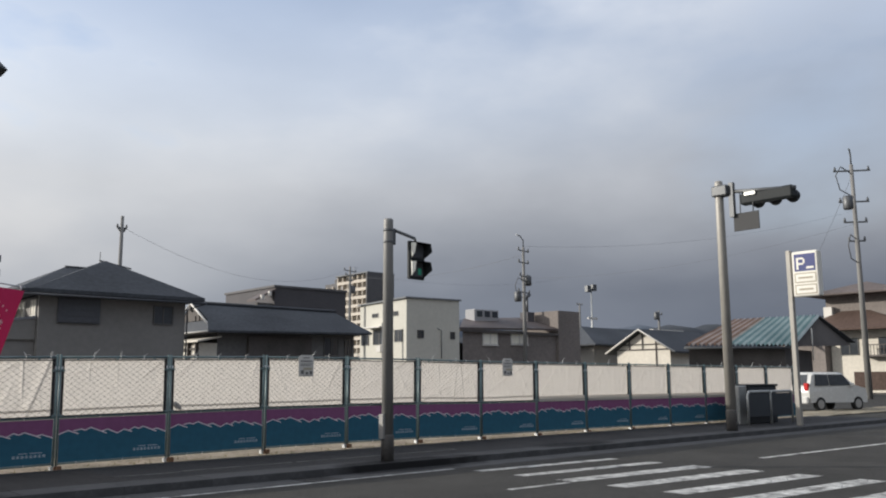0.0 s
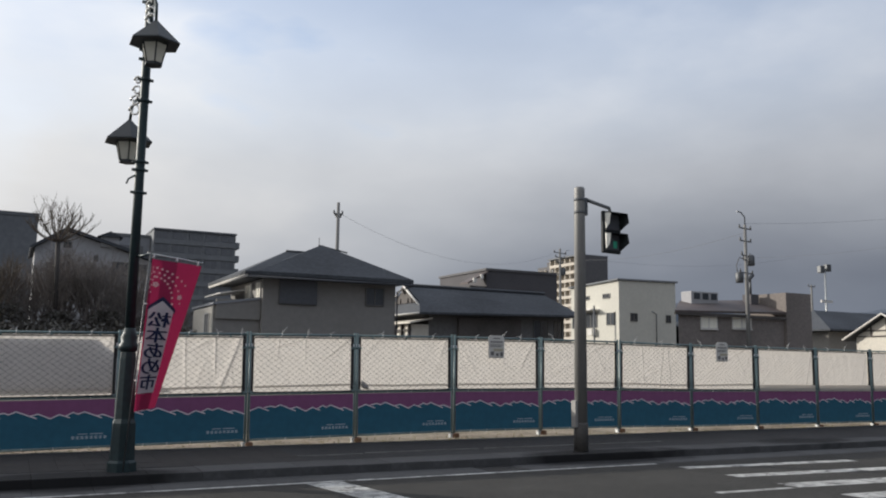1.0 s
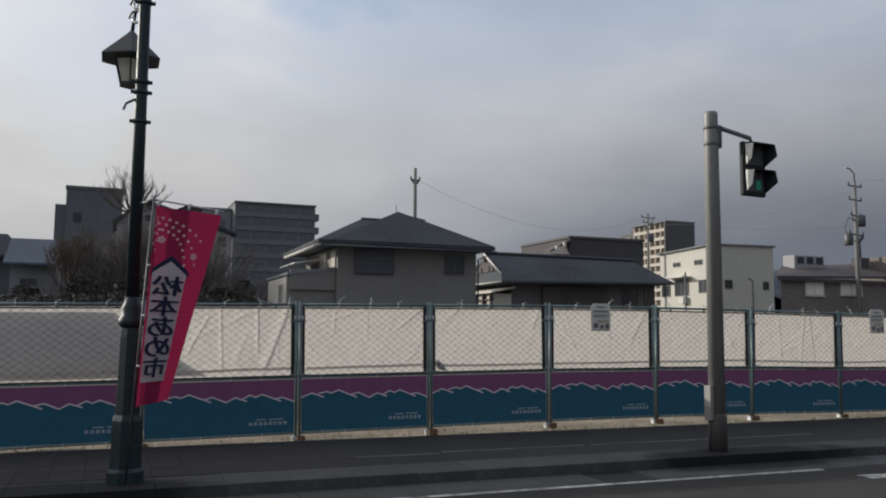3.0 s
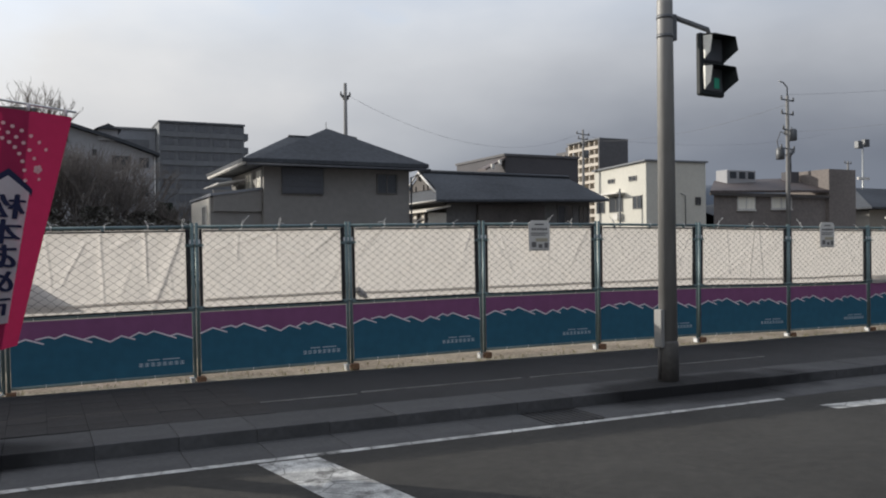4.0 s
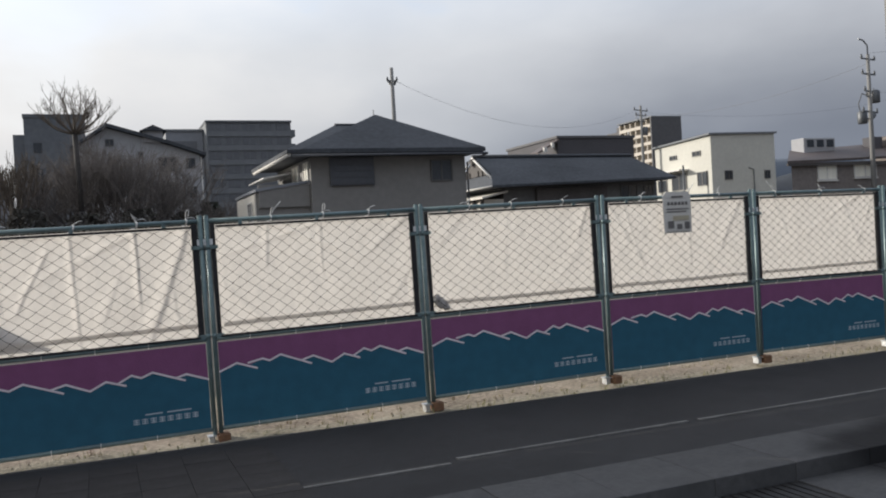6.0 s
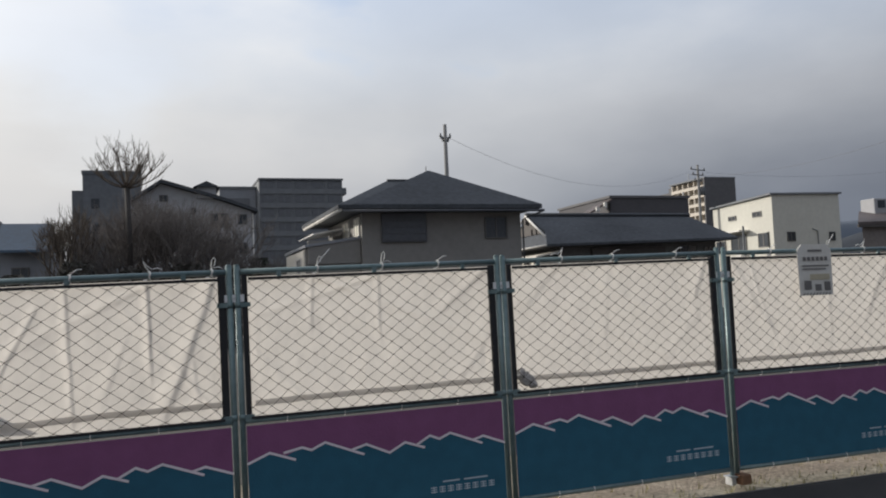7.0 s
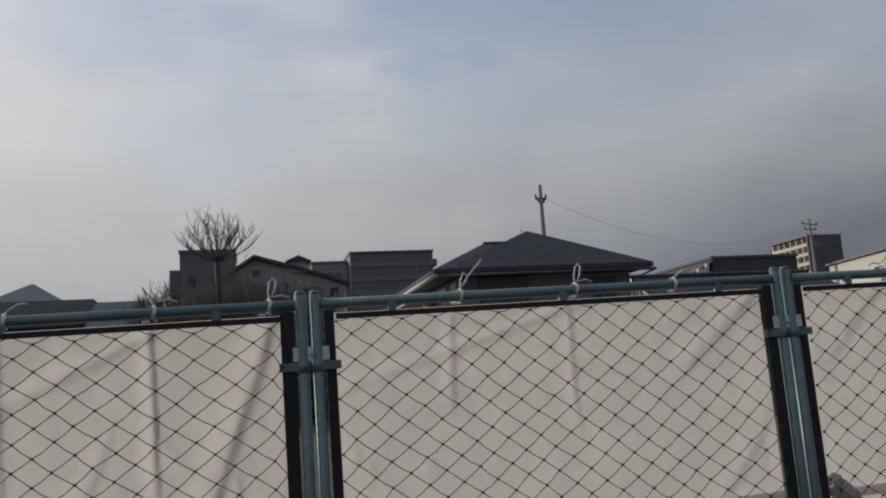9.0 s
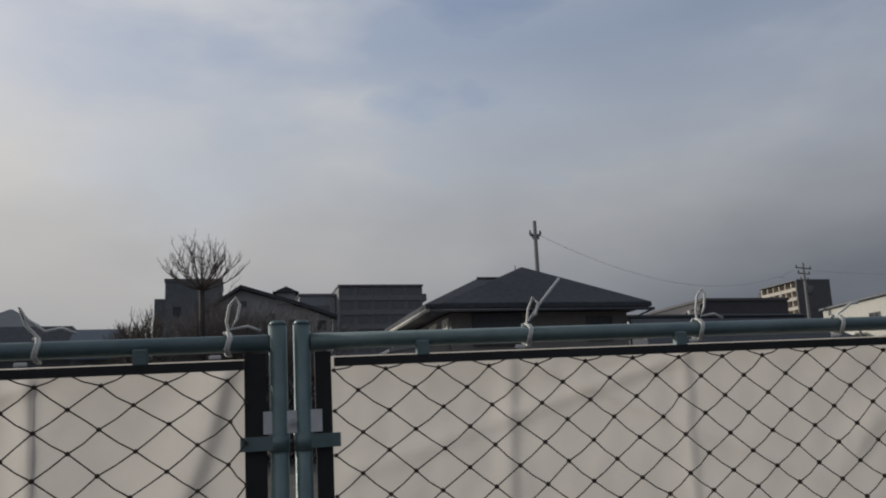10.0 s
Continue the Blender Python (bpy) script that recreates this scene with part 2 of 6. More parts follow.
M = {
    "asphalt": mat("asphalt", (0.049, 0.047, 0.043), 0.88, vary=0.30, scale=3.0, bump=0.5, bscale=160, stain=0.35, spec=0.25),
    "footway": mat("footway_asphalt", (0.042, 0.042, 0.044), 0.85, vary=0.25, scale=3.5, bump=0.45, bscale=170, stain=0.4, spec=0.25),
    "kerb": mat("kerb_concrete", (0.088, 0.088, 0.090), 0.85, vary=0.22, scale=5, bump=0.3, bscale=120, stain=0.45, random_tone=0.09, spec=0.2),
    "gutter": mat("gutter_concrete", (0.088, 0.088, 0.090), 0.85, vary=0.22, scale=5, bump=0.3, bscale=120, stain=0.5, random_tone=0.14, spec=0.2),
    "paver": mat("brick_paver", (0.046, 0.044, 0.044), 0.85, vary=0.25, scale=6, bump=0.3, bscale=120, random_tone=0.06, spec=0.2),
    "lot": mat("trodden_earth", (0.105, 0.098, 0.088), 0.95, vary=0.3, scale=3, bump=0.8, bscale=30, spec=0.1),
    # wall turned from the sun: shade put into the grey base colour
    "shadewall": mat("weathered_wall_in_shade", (0.15, 0.147, 0.143), 0.85, vary=0.2, scale=1.0, stain=0.2),
    "flatwindow": mat("dull_far_window", (0.135, 0.142, 0.155), 0.5, vary=0.15, scale=0.5),
    "soil": mat("dry_soil", (0.30, 0.26, 0.19), 0.95, vary=0.5, scale=6, bump=0.9, bscale=45, second=(0.42, 0.375, 0.29), spec=0.1),
    "paint": mat("road_paint", (0.50, 0.50, 0.48), 0.8, vary=0.45, scale=20, bump=0.4, bscale=140, stain=0.9),
    "teal": mat("green_painted_tube", (0.150, 0.225, 0.230), 0.42, metal=0.25, vary=0.18, scale=5, bump=0.08, bscale=90, stain=0.35, second=(0.20, 0.265, 0.27)),
    "binding": mat("net_binding", (0.026, 0.026, 0.028), 0.8, vary=0.3),
    "net": mat("net_cord", (0.075, 0.062, 0.055), 0.8, vary=0.3, spec=0.2),
    "cord": mat("white_cord", (0.72, 0.71, 0.68), 0.7, vary=0.1),
    "zinc": mat("galvanised_steel", (0.56, 0.57, 0.57), 0.4, metal=0.8, vary=0.18, scale=8, bump=0.05),
    "wood": mat("weathered_wood", (0.155, 0.082, 0.045), 0.85, vary=0.35, scale=10, bump=0.4, bscale=60),
    "sheet": thin("white_sheet", (0.705, 0.668, 0.620), 0.54, vary=0.05, scale=3),
    "hem": thin("sheet_hem", (0.62, 0.59, 0.55), 0.45, vary=0.05, scale=3),
    "purple": thin("purple_print", (0.275, 0.108, 0.228), 0.12, vary=0.10, scale=2, through_color=(0.25, 0.06, 0.18)),
    "navy": thin("blue_print", (0.038, 0.140, 0.212), 0.10, vary=0.12, scale=2, through_color=(0.02, 0.10, 0.20)),
    "printwhite": mat("white_print", (0.78, 0.70, 0.74), 0.7, vary=0.06),
    "printpale": mat("pale_print", (0.42, 0.50, 0.56), 0.7, vary=0.06),
    "paper": mat("notice_board", (0.66, 0.64, 0.60), 0.6, vary=0.08, scale=8),
    "ink": mat("dark_ink", (0.17, 0.16, 0.155), 0.7, vary=0.1),
    "yellowink": mat("tan_ink", (0.48, 0.43, 0.32), 0.7, vary=0.1),
    "lampgreen": mat("dark_green_iron", (0.015, 0.032, 0.036), 0.5, metal=0.2, vary=0.3, scale=5, bump=0.1, bscale=50),
    "roofiron": mat("lantern_roof_iron", (0.016, 0.022, 0.026), 0.45, metal=0.3, vary=0.3, scale=6),
    "lampglass": thin("frosted_lamp_glass", (0.70, 0.70, 0.66), 0.6, vary=0.06),
    "chrome": mat("bright_scroll_iron", (0.75, 0.74, 0.70), 0.25, metal=0.9, vary=0.15),
    "flagred": thin("red_flag_cloth", (0.29, 0.024, 0.078), 0.25, vary=0.14, scale=3, through_color=(0.31, 0.018, 0.068)),
    "flagwhite": thin("white_flag_print", (0.72, 0.68, 0.70), 0.30, vary=0.05),
    "flagink": mat("navy_flag_ink", (0.012, 0.016, 0.06), 0.8, vary=0.1),
    "flagpink": thin("pink_flag_print", (0.85, 0.62, 0.62), 0.3, vary=0.05),
    "pole": mat("beige_signal_pole", (0.250, 0.246, 0.236), 0.5, metal=0.15, vary=0.14, scale=4, bump=0.1, bscale=60, stain=0.3, streak=0.1),
    "polelight": mat("pale_beige_pole", (0.33, 0.315, 0.285), 0.5, metal=0.15, vary=0.14, scale=4, stain=0.3, streak=0.1),
    "polebase": mat("pole_base_coat", (0.085, 0.080, 0.075), 0.7, vary=0.25, scale=6),
    "signalbody": mat("signal_housing", (0.030, 0.034, 0.036), 0.6, vary=0.2, scale=5, spec=0.2),
    "lenswhite": mat("signal_lens", (0.86, 0.85, 0.78), 0.18, vary=0.1),
    "lensgreen": glow("green_signal_light", (0.02, 0.16, 0.11), 0.3),
    "signgrey": mat("sign_back", (0.035, 0.036, 0.038), 0.7, metal=0.0, vary=0.15),
    "roof": rows_mat("dark_roof_tile", (0.074, 0.080, 0.090), 0.30, "Z", 0.8, 0.3),
    "roofblue": rows_mat("blue_metal_roof", (0.070, 0.105, 0.150), 0.45, "X", 0.4, 0.25),
    "roofbrown": rows_mat("brown_tile_roof", (0.125, 0.105, 0.100), 0.30, "Z", 0.6, 0.3),
    "rooftan": rows_mat("rust_brown_tile", (0.090, 0.062, 0.052), 0.30, "Z", 0.7, 0.3),
    "rooflong": mat("ridge_tile", (0.030, 0.034, 0.040), 0.5, vary=0.2),
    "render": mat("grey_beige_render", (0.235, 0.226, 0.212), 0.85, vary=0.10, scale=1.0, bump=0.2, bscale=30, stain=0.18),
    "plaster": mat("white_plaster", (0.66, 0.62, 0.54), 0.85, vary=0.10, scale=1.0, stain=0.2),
    "cream": mat("cream_siding", (0.57, 0.555, 0.49), 0.75, vary=0.07, scale=0.8, stain=0.1),
    "brownwall": rows_mat("brown_cladding", (0.220, 0.195, 0.180), 0.35, "Z", 0.8, 0.18, 0.3),
    "redwall": mat("dark_red_wall", (0.082, 0.078, 0.084), 0.8, vary=0.2, scale=1.0),
    "grey": mat("grey_tile_wall", (0.190, 0.200, 0.212), 0.8, vary=0.12, scale=0.4, stain=0.2),
    "greylight": mat("light_grey_wall", (0.25, 0.262, 0.285), 0.8, vary=0.10, scale=0.4, stain=0.2),
    "darkgrey": mat("dark_grey_wall", (0.150, 0.162, 0.178), 0.85, vary=0.20, scale=0.4, stain=0.3),
    "brownflat": mat("brown_tile_flats", (0.118, 0.116, 0.120), 0.8, vary=0.15, scale=0.3),
    "balcony": mat("cream_balcony", (0.54, 0.49, 0.42), 0.8, vary=0.1, scale=0.5),
    "glass": glass("window_glass"),
    "curtain": mat("curtained_glass", (0.86, 0.83, 0.72), 0.35, vary=0.12, scale=1.5, streak=0.1),
    "frame": mat("window_frame", (0.115, 0.112, 0.108), 0.5, metal=0.3, vary=0.15),
    "framewhite": mat("pale_trim", (0.62, 0.60, 0.56), 0.6, vary=0.1),
    "shutter": mat("rolled_shutter", (0.080, 0.085, 0.096), 0.55, vary=0.2, scale=2),
    "timber": mat("dark_timber", (0.090, 0.080, 0.074), 0.8, vary=0.3, scale=3),
    "concrete": mat("pole_concrete", (0.20, 0.196, 0.188), 0.8, vary=0.15, scale=1.5, streak=0.1),
    "steel": mat("dull_steel", (0.12, 0.125, 0.13), 0.5, metal=0.5, vary=0.2),
    "wire": mat("black_cable", (0.10, 0.104, 0.11), 0.7, vary=0.2),
    "bark": mat("grey_brown_bark", (0.062, 0.056, 0.052), 0.9, vary=0.35, scale=3, bump=0.6, bscale=30),
    "twig": mat("bare_twigs", (0.120, 0.098, 0.078), 0.9, vary=0.35, scale=2),
    "bush": mat("brown_bush_twigs", (0.175, 0.156, 0.143), 0.95, vary=0.4, scale=2),
    "evergreen": mat("evergreen_leaf", (0.035, 0.046, 0.032), 0.8, vary=0.4, scale=4),
    "hedgeleaf": mat("dull_hedge_leaf", (0.120, 0.114, 0.102), 0.95, vary=0.4, scale=2, spec=0.1),
    "drygrass": mat("dry_grass_blade", (0.27, 0.25, 0.13), 0.9, vary=0.35, scale=6, spec=0.1),
    "hill": mat("wooded_hill", (0.030, 0.036, 0.045), 0.95, vary=0.25, scale=0.01, bump=0.8, bscale=0.05),
    # distance haze is put into this pale blue base colour
    "farhill": mat("haze_tinted_mountain", (0.085, 0.105, 0.135), 0.95, vary=0.10, scale=0.002),
    "carwhite": mat("white_car_paint", (0.58, 0.58, 0.56), 0.25, vary=0.04, scale=2),
    "tyre": mat("tyre_rubber", (0.02, 0.02, 0.02), 0.85, vary=0.2),
    "rim": mat("alloy_rim", (0.5, 0.5, 0.5), 0.35, metal=0.8, vary=0.1),
    "redlamp": mat("red_tail_light", (0.45, 0.02, 0.02), 0.25, vary=0.1),
    "signwhite": mat("sign_white", (0.74, 0.72, 0.66), 0.5, vary=0.05),
    "signblue": mat("sign_blue", (0.022, 0.035, 0.16), 0.5, vary=0.08),
    "signtan": mat("sign_tan", (0.36, 0.32, 0.24), 0.6, vary=0.08),
    "rust": mat("rusty_sheet", (0.26, 0.135, 0.085), 0.7, vary=0.4, scale=3, second=(0.34, 0.22, 0.15)),
    "tealsheet": mat("faded_teal_sheet", (0.135, 0.265, 0.270), 0.6, vary=0.25, scale=3, second=(0.25, 0.36, 0.36)),
    # paler copies of the roof sheets, sunlight put into the colour
    "rustpale": mat("sunlit_rusty_sheet", (0.50, 0.40, 0.34), 0.6, vary=0.3, scale=3, second=(0.62, 0.54, 0.48)),
    "tealpale": mat("sunlit_teal_sheet", (0.42, 0.52, 0.51), 0.55, vary=0.25, scale=3, second=(0.58, 0.64, 0.62)),
    "plate": mat("pale_zinc_plate", (0.66, 0.67, 0.67), 0.55, metal=0.0, vary=0.15, scale=8),
    "housewhite": mat("pale_house_siding", (0.36, 0.36, 0.37), 0.8, vary=0.08, scale=0.6, stain=0.15),
    "rag": mat("grey_bunched_cloth", (0.44, 0.415, 0.39), 0.9, vary=0.3, scale=12, bump=0.4, bscale=40),
    # pale colour standing for a streak of sun on the footway
    "sunstreak": mat("pale_sun_streak", (0.16, 0.158, 0.152), 0.9, vary=0.4, scale=9, stain=0.7),
    "iron": mat("grate_iron", (0.028, 0.027, 0.027), 0.6, metal=0.4, vary=0.3),
    # cloth of the added shade caster behind the fence
    "tarpaulin": thin("grey_shade_cloth", (0.36, 0.385, 0.45), 0.34, vary=0.15, scale=2),
    "tarp": mat("dark_cabinet", (0.035, 0.042, 0.050), 0.5, vary=0.2),
    "pipe": mat("barrier_pipe", (0.42, 0.43, 0.42), 0.4, metal=0.5, vary=0.15),
}

# ---- mesh helpers ----


def bm_box(bm, x0, x1, y0, y1, z0, z1, bevel=0.0):
    r = bmesh.ops.create_cube(bm, size=1, matrix=Matrix.LocRotScale(((x0 + x1) / 2, (y0 + y1) / 2, (z0 + z1) / 2), None, (x1 - x0, y1 - y0, z1 - z0)))
    if bevel:
        edges = list({e for v in r["verts"] for e in v.link_edges})
        bmesh.ops.bevel(bm, geom=edges, offset=bevel, segments=1, affect="EDGES")
    return bm


def bm_rod(bm, p0, p1, r0, r1=None, seg=10, caps=True):
    p0, p1 = Vector(p0), Vector(p1)
    r1 = r0 if r1 is None else r1
    d = p1 - p0
    q = d.to_track_quat("Z", "Y")
    rings = []
    for p, r in ((p0, r0), (p1, r1)):
        rings.append([bm.verts.new(p + q @ Vector((r * math.cos(6.28318 * i / seg), r * math.sin(6.28318 * i / seg), 0))) for i in range(seg)])
    for i in range(seg):
        f = bm.faces.new((rings[0][i], rings[0][(i + 1) % seg], rings[1][(i + 1) % seg], rings[1][i]))
        f.smooth = seg > 5
    if caps:
        bm.faces.new(rings[0][::-1])
        bm.faces.new(rings[1])
    return bm


def bm_path(bm, pts, r, seg=6):
    """One bent tube through points; a path that ends where it began is closed."""
    pts = [Vector(p) for p in pts]
    closed = len(pts) > 3 and (pts[0] - pts[-1]).length < 1e-4
    if closed:
        pts = pts[:-1]
    n = len(pts)
    rings = []
    side = None
    for i, p in enumerate(pts):
        a = pts[(i - 1) % n] if closed or i else p
        b = pts[(i + 1) % n] if closed or i < n - 1 else p
        d = (b - a).normalized() if (b - a).length > 1e-9 else Vector((0, 0, 1))
        if side is None:
            side = d.orthogonal().normalized()
        side = (side - d * side.dot(d))
        side = side.normalized() if side.length > 1e-6 else d.orthogonal().normalized()
        up = d.cross(side)
        rings.append([bm.verts.new(p + (side * math.cos(6.28318 * q / seg) + up * math.sin(6.28318 * q / seg)) * r) for q in range(seg)])
    for i in range(n if closed else n - 1):
        a, b = rings[i], rings[(i + 1) % n]
        for q in range(seg):
            bm.faces.new((a[q], a[(q + 1) % seg], b[(q + 1) % seg], b[q])).smooth = seg > 4
    if not closed:
        bm.faces.new(rings[0][::-1])
        bm.faces.new(rings[-1])
    return bm


def bm_turn(bm, prof, x=0, y=0, seg=16, flat=False):
    """A turned shape from (radius, height) rings about a vertical axis."""
    rings = [[bm.verts.new((x + r * math.cos(6.28318 * (i + 0.5) / seg), y + r * math.sin(6.28318 * (i + 0.5) / seg), z)) for i in range(seg)] for r, z in prof]
    for a, b in zip(rings, rings[1:]):
        for i in range(seg):
            f = bm.faces.new((a[i], a[(i + 1) % seg], b[(i + 1) % seg], b[i]))
            f.smooth = not flat
    bm.faces.new(rings[0][::-1])
    bm.faces.new(rings[-1])
    return bm


def bm_poly(bm, pts, thick=None):
    """A flat polygon; thick: a vector along which it is given depth."""
    f = bm.faces.new([bm.verts.new(p) for p in pts])
    if thick is not None:
        r = bmesh.ops.extrude_face_region(bm, geom=[f])
        bmesh.ops.translate(bm, vec=Vector(thick), verts=[g for g in r["geom"] if isinstance(g, bmesh.types.BMVert)])
        bmesh.ops.recalc_face_normals(bm, faces=bm.faces)
    return bm


def thing(name, label, category, at=(0, 0, 0), group="", kind=""):
    e = new(name)
    e.empty_display_size = 0.2
    e.location = at
    tagged(e, label, category, group, kind)
    return e


def root_place(ob):
    p = Vector((0, 0, 0))
    while ob is not None:
        p += ob.location
        ob = ob.parent
    return p


def part(name, bm, material, parent, label=""):
    """One mesh under a thing or a part; bm is in world places."""
    me = bpy.data.meshes.new(name)
    o = root_place(parent)
    if o.length:
        bmesh.ops.translate(bm, vec=-o, verts=bm.verts)
    bm.to_mesh(me)
    bm.free()
    me.materials.append(M[material])
    ob = new(name, me)
    ob.parent = parent
    return tagged(ob, label)


def solo(name, bm, material, label, category, kind="", group=""):
    """A thing of one mesh, or a piece of the setting."""
    me = bpy.data.meshes.new(name)
    c = Vector((0, 0, 0))
    if not kind and len(bm.verts):
        xs, ys, zs = ([v.co[i] for v in bm.verts] for i in range(3))
        c = Vector(((min(xs) + max(xs)) / 2, (min(ys) + max(ys)) / 2, min(zs)))
        bmesh.ops.translate(bm, vec=-c, verts=bm.verts)
    bm.to_mesh(me)
    bm.free()
    me.materials.append(M[material])
    ob = new(name, me)
    ob.location = c
    return tagged(ob, label, category, group, kind)


def B():
    return bmesh.new()


def window(parent, x0, x1, z0, z1, y, normal="y", pane="glass", frame_mat="frame", name="window"):
    """A framed window let onto a wall: normal 'y' looks along -y at the given y, 'x' along -x at the given x (x0, x1 are then y)."""
    t = 0.06

    def bx(bm, a0, a1, c0, c1, d0, d1):
        if normal == "y":
            return bm_box(bm, a0, a1, y - d1, y - d0, c0, c1)
        return bm_box(bm, y - d1, y - d0, a0, a1, c0, c1)
    bm = B()
    bx(bm, x0, x1, z0, z0 + t, 0, 0.07)
    bx(bm, x0, x1, z1 - t, z1, 0, 0.07)
    bx(bm, x0, x0 + t, z0 + t, z1 - t, 0, 0.07)
    bx(bm, x1 - t, x1, z0 + t, z1 - t, 0, 0.07)
    bx(bm, (x0 + x1) / 2 - t / 2, (x0 + x1) / 2 + t / 2, z0 + t, z1 - t, 0, 0.06)
    w = part(name, bm, frame_mat, parent)
    part("pane", bx(B(), x0 + t, x1 - t, z0 + t, z1 - t, 0.004, 0.03), pane, w)
    return w


def hip_roof(x0, x1, y0, y1, ze, ridge, zr, yr=None, thick=0.16):
    """A hipped roof: eaves rectangle at ze, ridge from ridge[0] to ridge[1] at zr."""
    bm = B()
    yr = (y0 + y1) / 2 if yr is None else yr
    lo = [bm.verts.new(p) for p in ((x0, y0, ze - thick), (x1, y0, ze - thick), (x1, y1, ze - thick), (x0, y1, ze - thick))]
    e = [bm.verts.new(p) for p in ((x0, y0, ze), (x1, y0, ze), (x1, y1, ze), (x0, y1, ze))]
    bm.faces.new(lo[::-1])
    for i in range(4):
        bm.faces.new((lo[i], lo[(i + 1) % 4], e[(i + 1) % 4], e[i]))
    a, b = bm.verts.new((ridge[0], yr, zr)), bm.verts.new((ridge[1], yr, zr))
    bm.faces.new((e[0], e[1], b, a))
    bm.faces.new((e[1], e[2], b))
    bm.faces.new((e[2], e[3], a, b))
    bm.faces.new((e[3], e[0], a))
    return bm


def add_dark_spots(material, spots):
    """Soft dark spots of uneven outline at given places of the ground."""
    nt = M[material].node_tree
    n, l = nt.nodes, nt.links
    bsdf = n["Principled BSDF"]
    pos = n.new("ShaderNodeNewGeometry")
    wob = n.new("ShaderNodeTexNoise")
    wob.inputs["Scale"].default_value, wob.inputs["Detail"].default_value = 1.7, 5
    l.new(pos.outputs["Position"], wob.inputs["Vector"])
    total = None
    for cx, cy, rx, ry in spots:
        mp = n.new("ShaderNodeMapping")
        mp.inputs["Location"].default_value = (-cx / rx, -cy / ry, 0)
        mp.inputs["Scale"].default_value = (1 / rx, 1 / ry, 0)
        l.new(pos.outputs["Position"], mp.inputs[0])
        ln = n.new("ShaderNodeVectorMath")
        ln.operation = "LENGTH"
        l.new(mp.outputs[0], ln.inputs[0])
        ad = n.new("ShaderNodeMath")
        ad.operation = "MULTIPLY_ADD"
        ad.inputs[1].default_value = 1.1
        l.new(wob.outputs["Fac"], ad.inputs[0])
        l.new(ln.outputs["Value"], ad.inputs[2])
        mr = n.new("ShaderNodeMapRange")
        mr.interpolation_type = "SMOOTHSTEP"
        mr.inputs["From Min"].default_value, mr.inputs["From Max"].default_value = 1.15, 1.75
        mr.inputs["To Min"].default_value, mr.inputs["To Max"].default_value = 0.88, 0.0
        l.new(ad.outputs[0], mr.inputs["Value"])
        if total is None:
            total = mr.outputs[0]
        else:
            mx = n.new("ShaderNodeMath")
            mx.operation = "MAXIMUM"
            l.new(total, mx.inputs[0])
            l.new(mr.outputs[0], mx.inputs[1])
            total = mx.outputs[0]
    mix = n.new("ShaderNodeMix")
    mix.data_type = "RGBA"
    mix.inputs[7].default_value = (0.013, 0.013, 0.014, 1)
    l.new(total, mix.inputs[0])
    l.new(bsdf.inputs["Base Color"].links[0].from_socket, mix.inputs[6])
    l.new(mix.outputs[2], bsdf.inputs["Base Color"])


def wear_through(material, under, scale, start, end):
    """Lets the ground show through where a coat has cracked and worn off."""
    nt = M[material].node_tree
    n, l = nt.nodes, nt.links
    bsdf = n["Principled BSDF"]
    pos = n.new("ShaderNodeNewGeometry")
    worn, crack = n.new("ShaderNodeTexNoise"), n.new("ShaderNodeTexVoronoi")
    worn.inputs["Scale"].default_value, worn.inputs["Detail"].default_value, worn.inputs["Roughness"].default_value = scale, 9, 0.68
    crack.feature = "DISTANCE_TO_EDGE"
    crack.inputs["Scale"].default_value = scale * 1.1
    for t in (worn, crack):
        l.new(pos.outputs["Position"], t.inputs["Vector"])
    line, area = n.new("ShaderNodeMapRange"), n.new("ShaderNodeMapRange")
    line.inputs["From Min"].default_value, line.inputs["From Max"].default_value = 0.006, 0.03
    line.inputs["To Min"].default_value, line.inputs["To Max"].default_value = 0.7, 0.0
    l.new(crack.outputs["Distance"], line.inputs["Value"])
    area.inputs["From Min"].default_value, area.inputs["From Max"].default_value = start, end
    l.new(worn.outputs["Fac"], area.inputs["Value"])
    both = n.new("ShaderNodeMath")
    both.operation = "MAXIMUM"
    l.new(line.outputs[0], both.inputs[0])
    l.new(area.outputs[0], both.inputs[1])
    mix = n.new("ShaderNodeMix")
    mix.data_type = "RGBA"
    mix.inputs[7].default_value = (*under, 1)
    l.new(both.outputs[0], mix.inputs[0])
    l.new(bsdf.inputs["Base Color"].links[0].from_socket, mix.inputs[6])
    l.new(mix.outputs[2], bsdf.inputs["Base Color"])


wear_through("paint", (0.055, 0.053, 0.049), 3.2, 0.53, 0.66)
DARK_SPOTS = ((4.65, -2.80, 1.6, 0.50), (9.35, -2.40, 1.1, 0.45), (-2.7, -2.75, 1.5, 0.45))
for name in ("footway", "kerb", "gutter", "paver"):
    add_dark_spots(name, DARK_SPOTS)

# ---- ground, road, footway ----
ROAD = -0.10
bm = B()
bmesh.ops.create_grid(bm, x_segments=60, y_segments=60, size=2500, matrix=Matrix.Translation((0, 0, -0.16)))
solo("ground", bm, "lot", "bare grey-brown earth reaching to the horizon", "ground", "structure")
bm = B()
nx, ny = 190, 40
grid = []
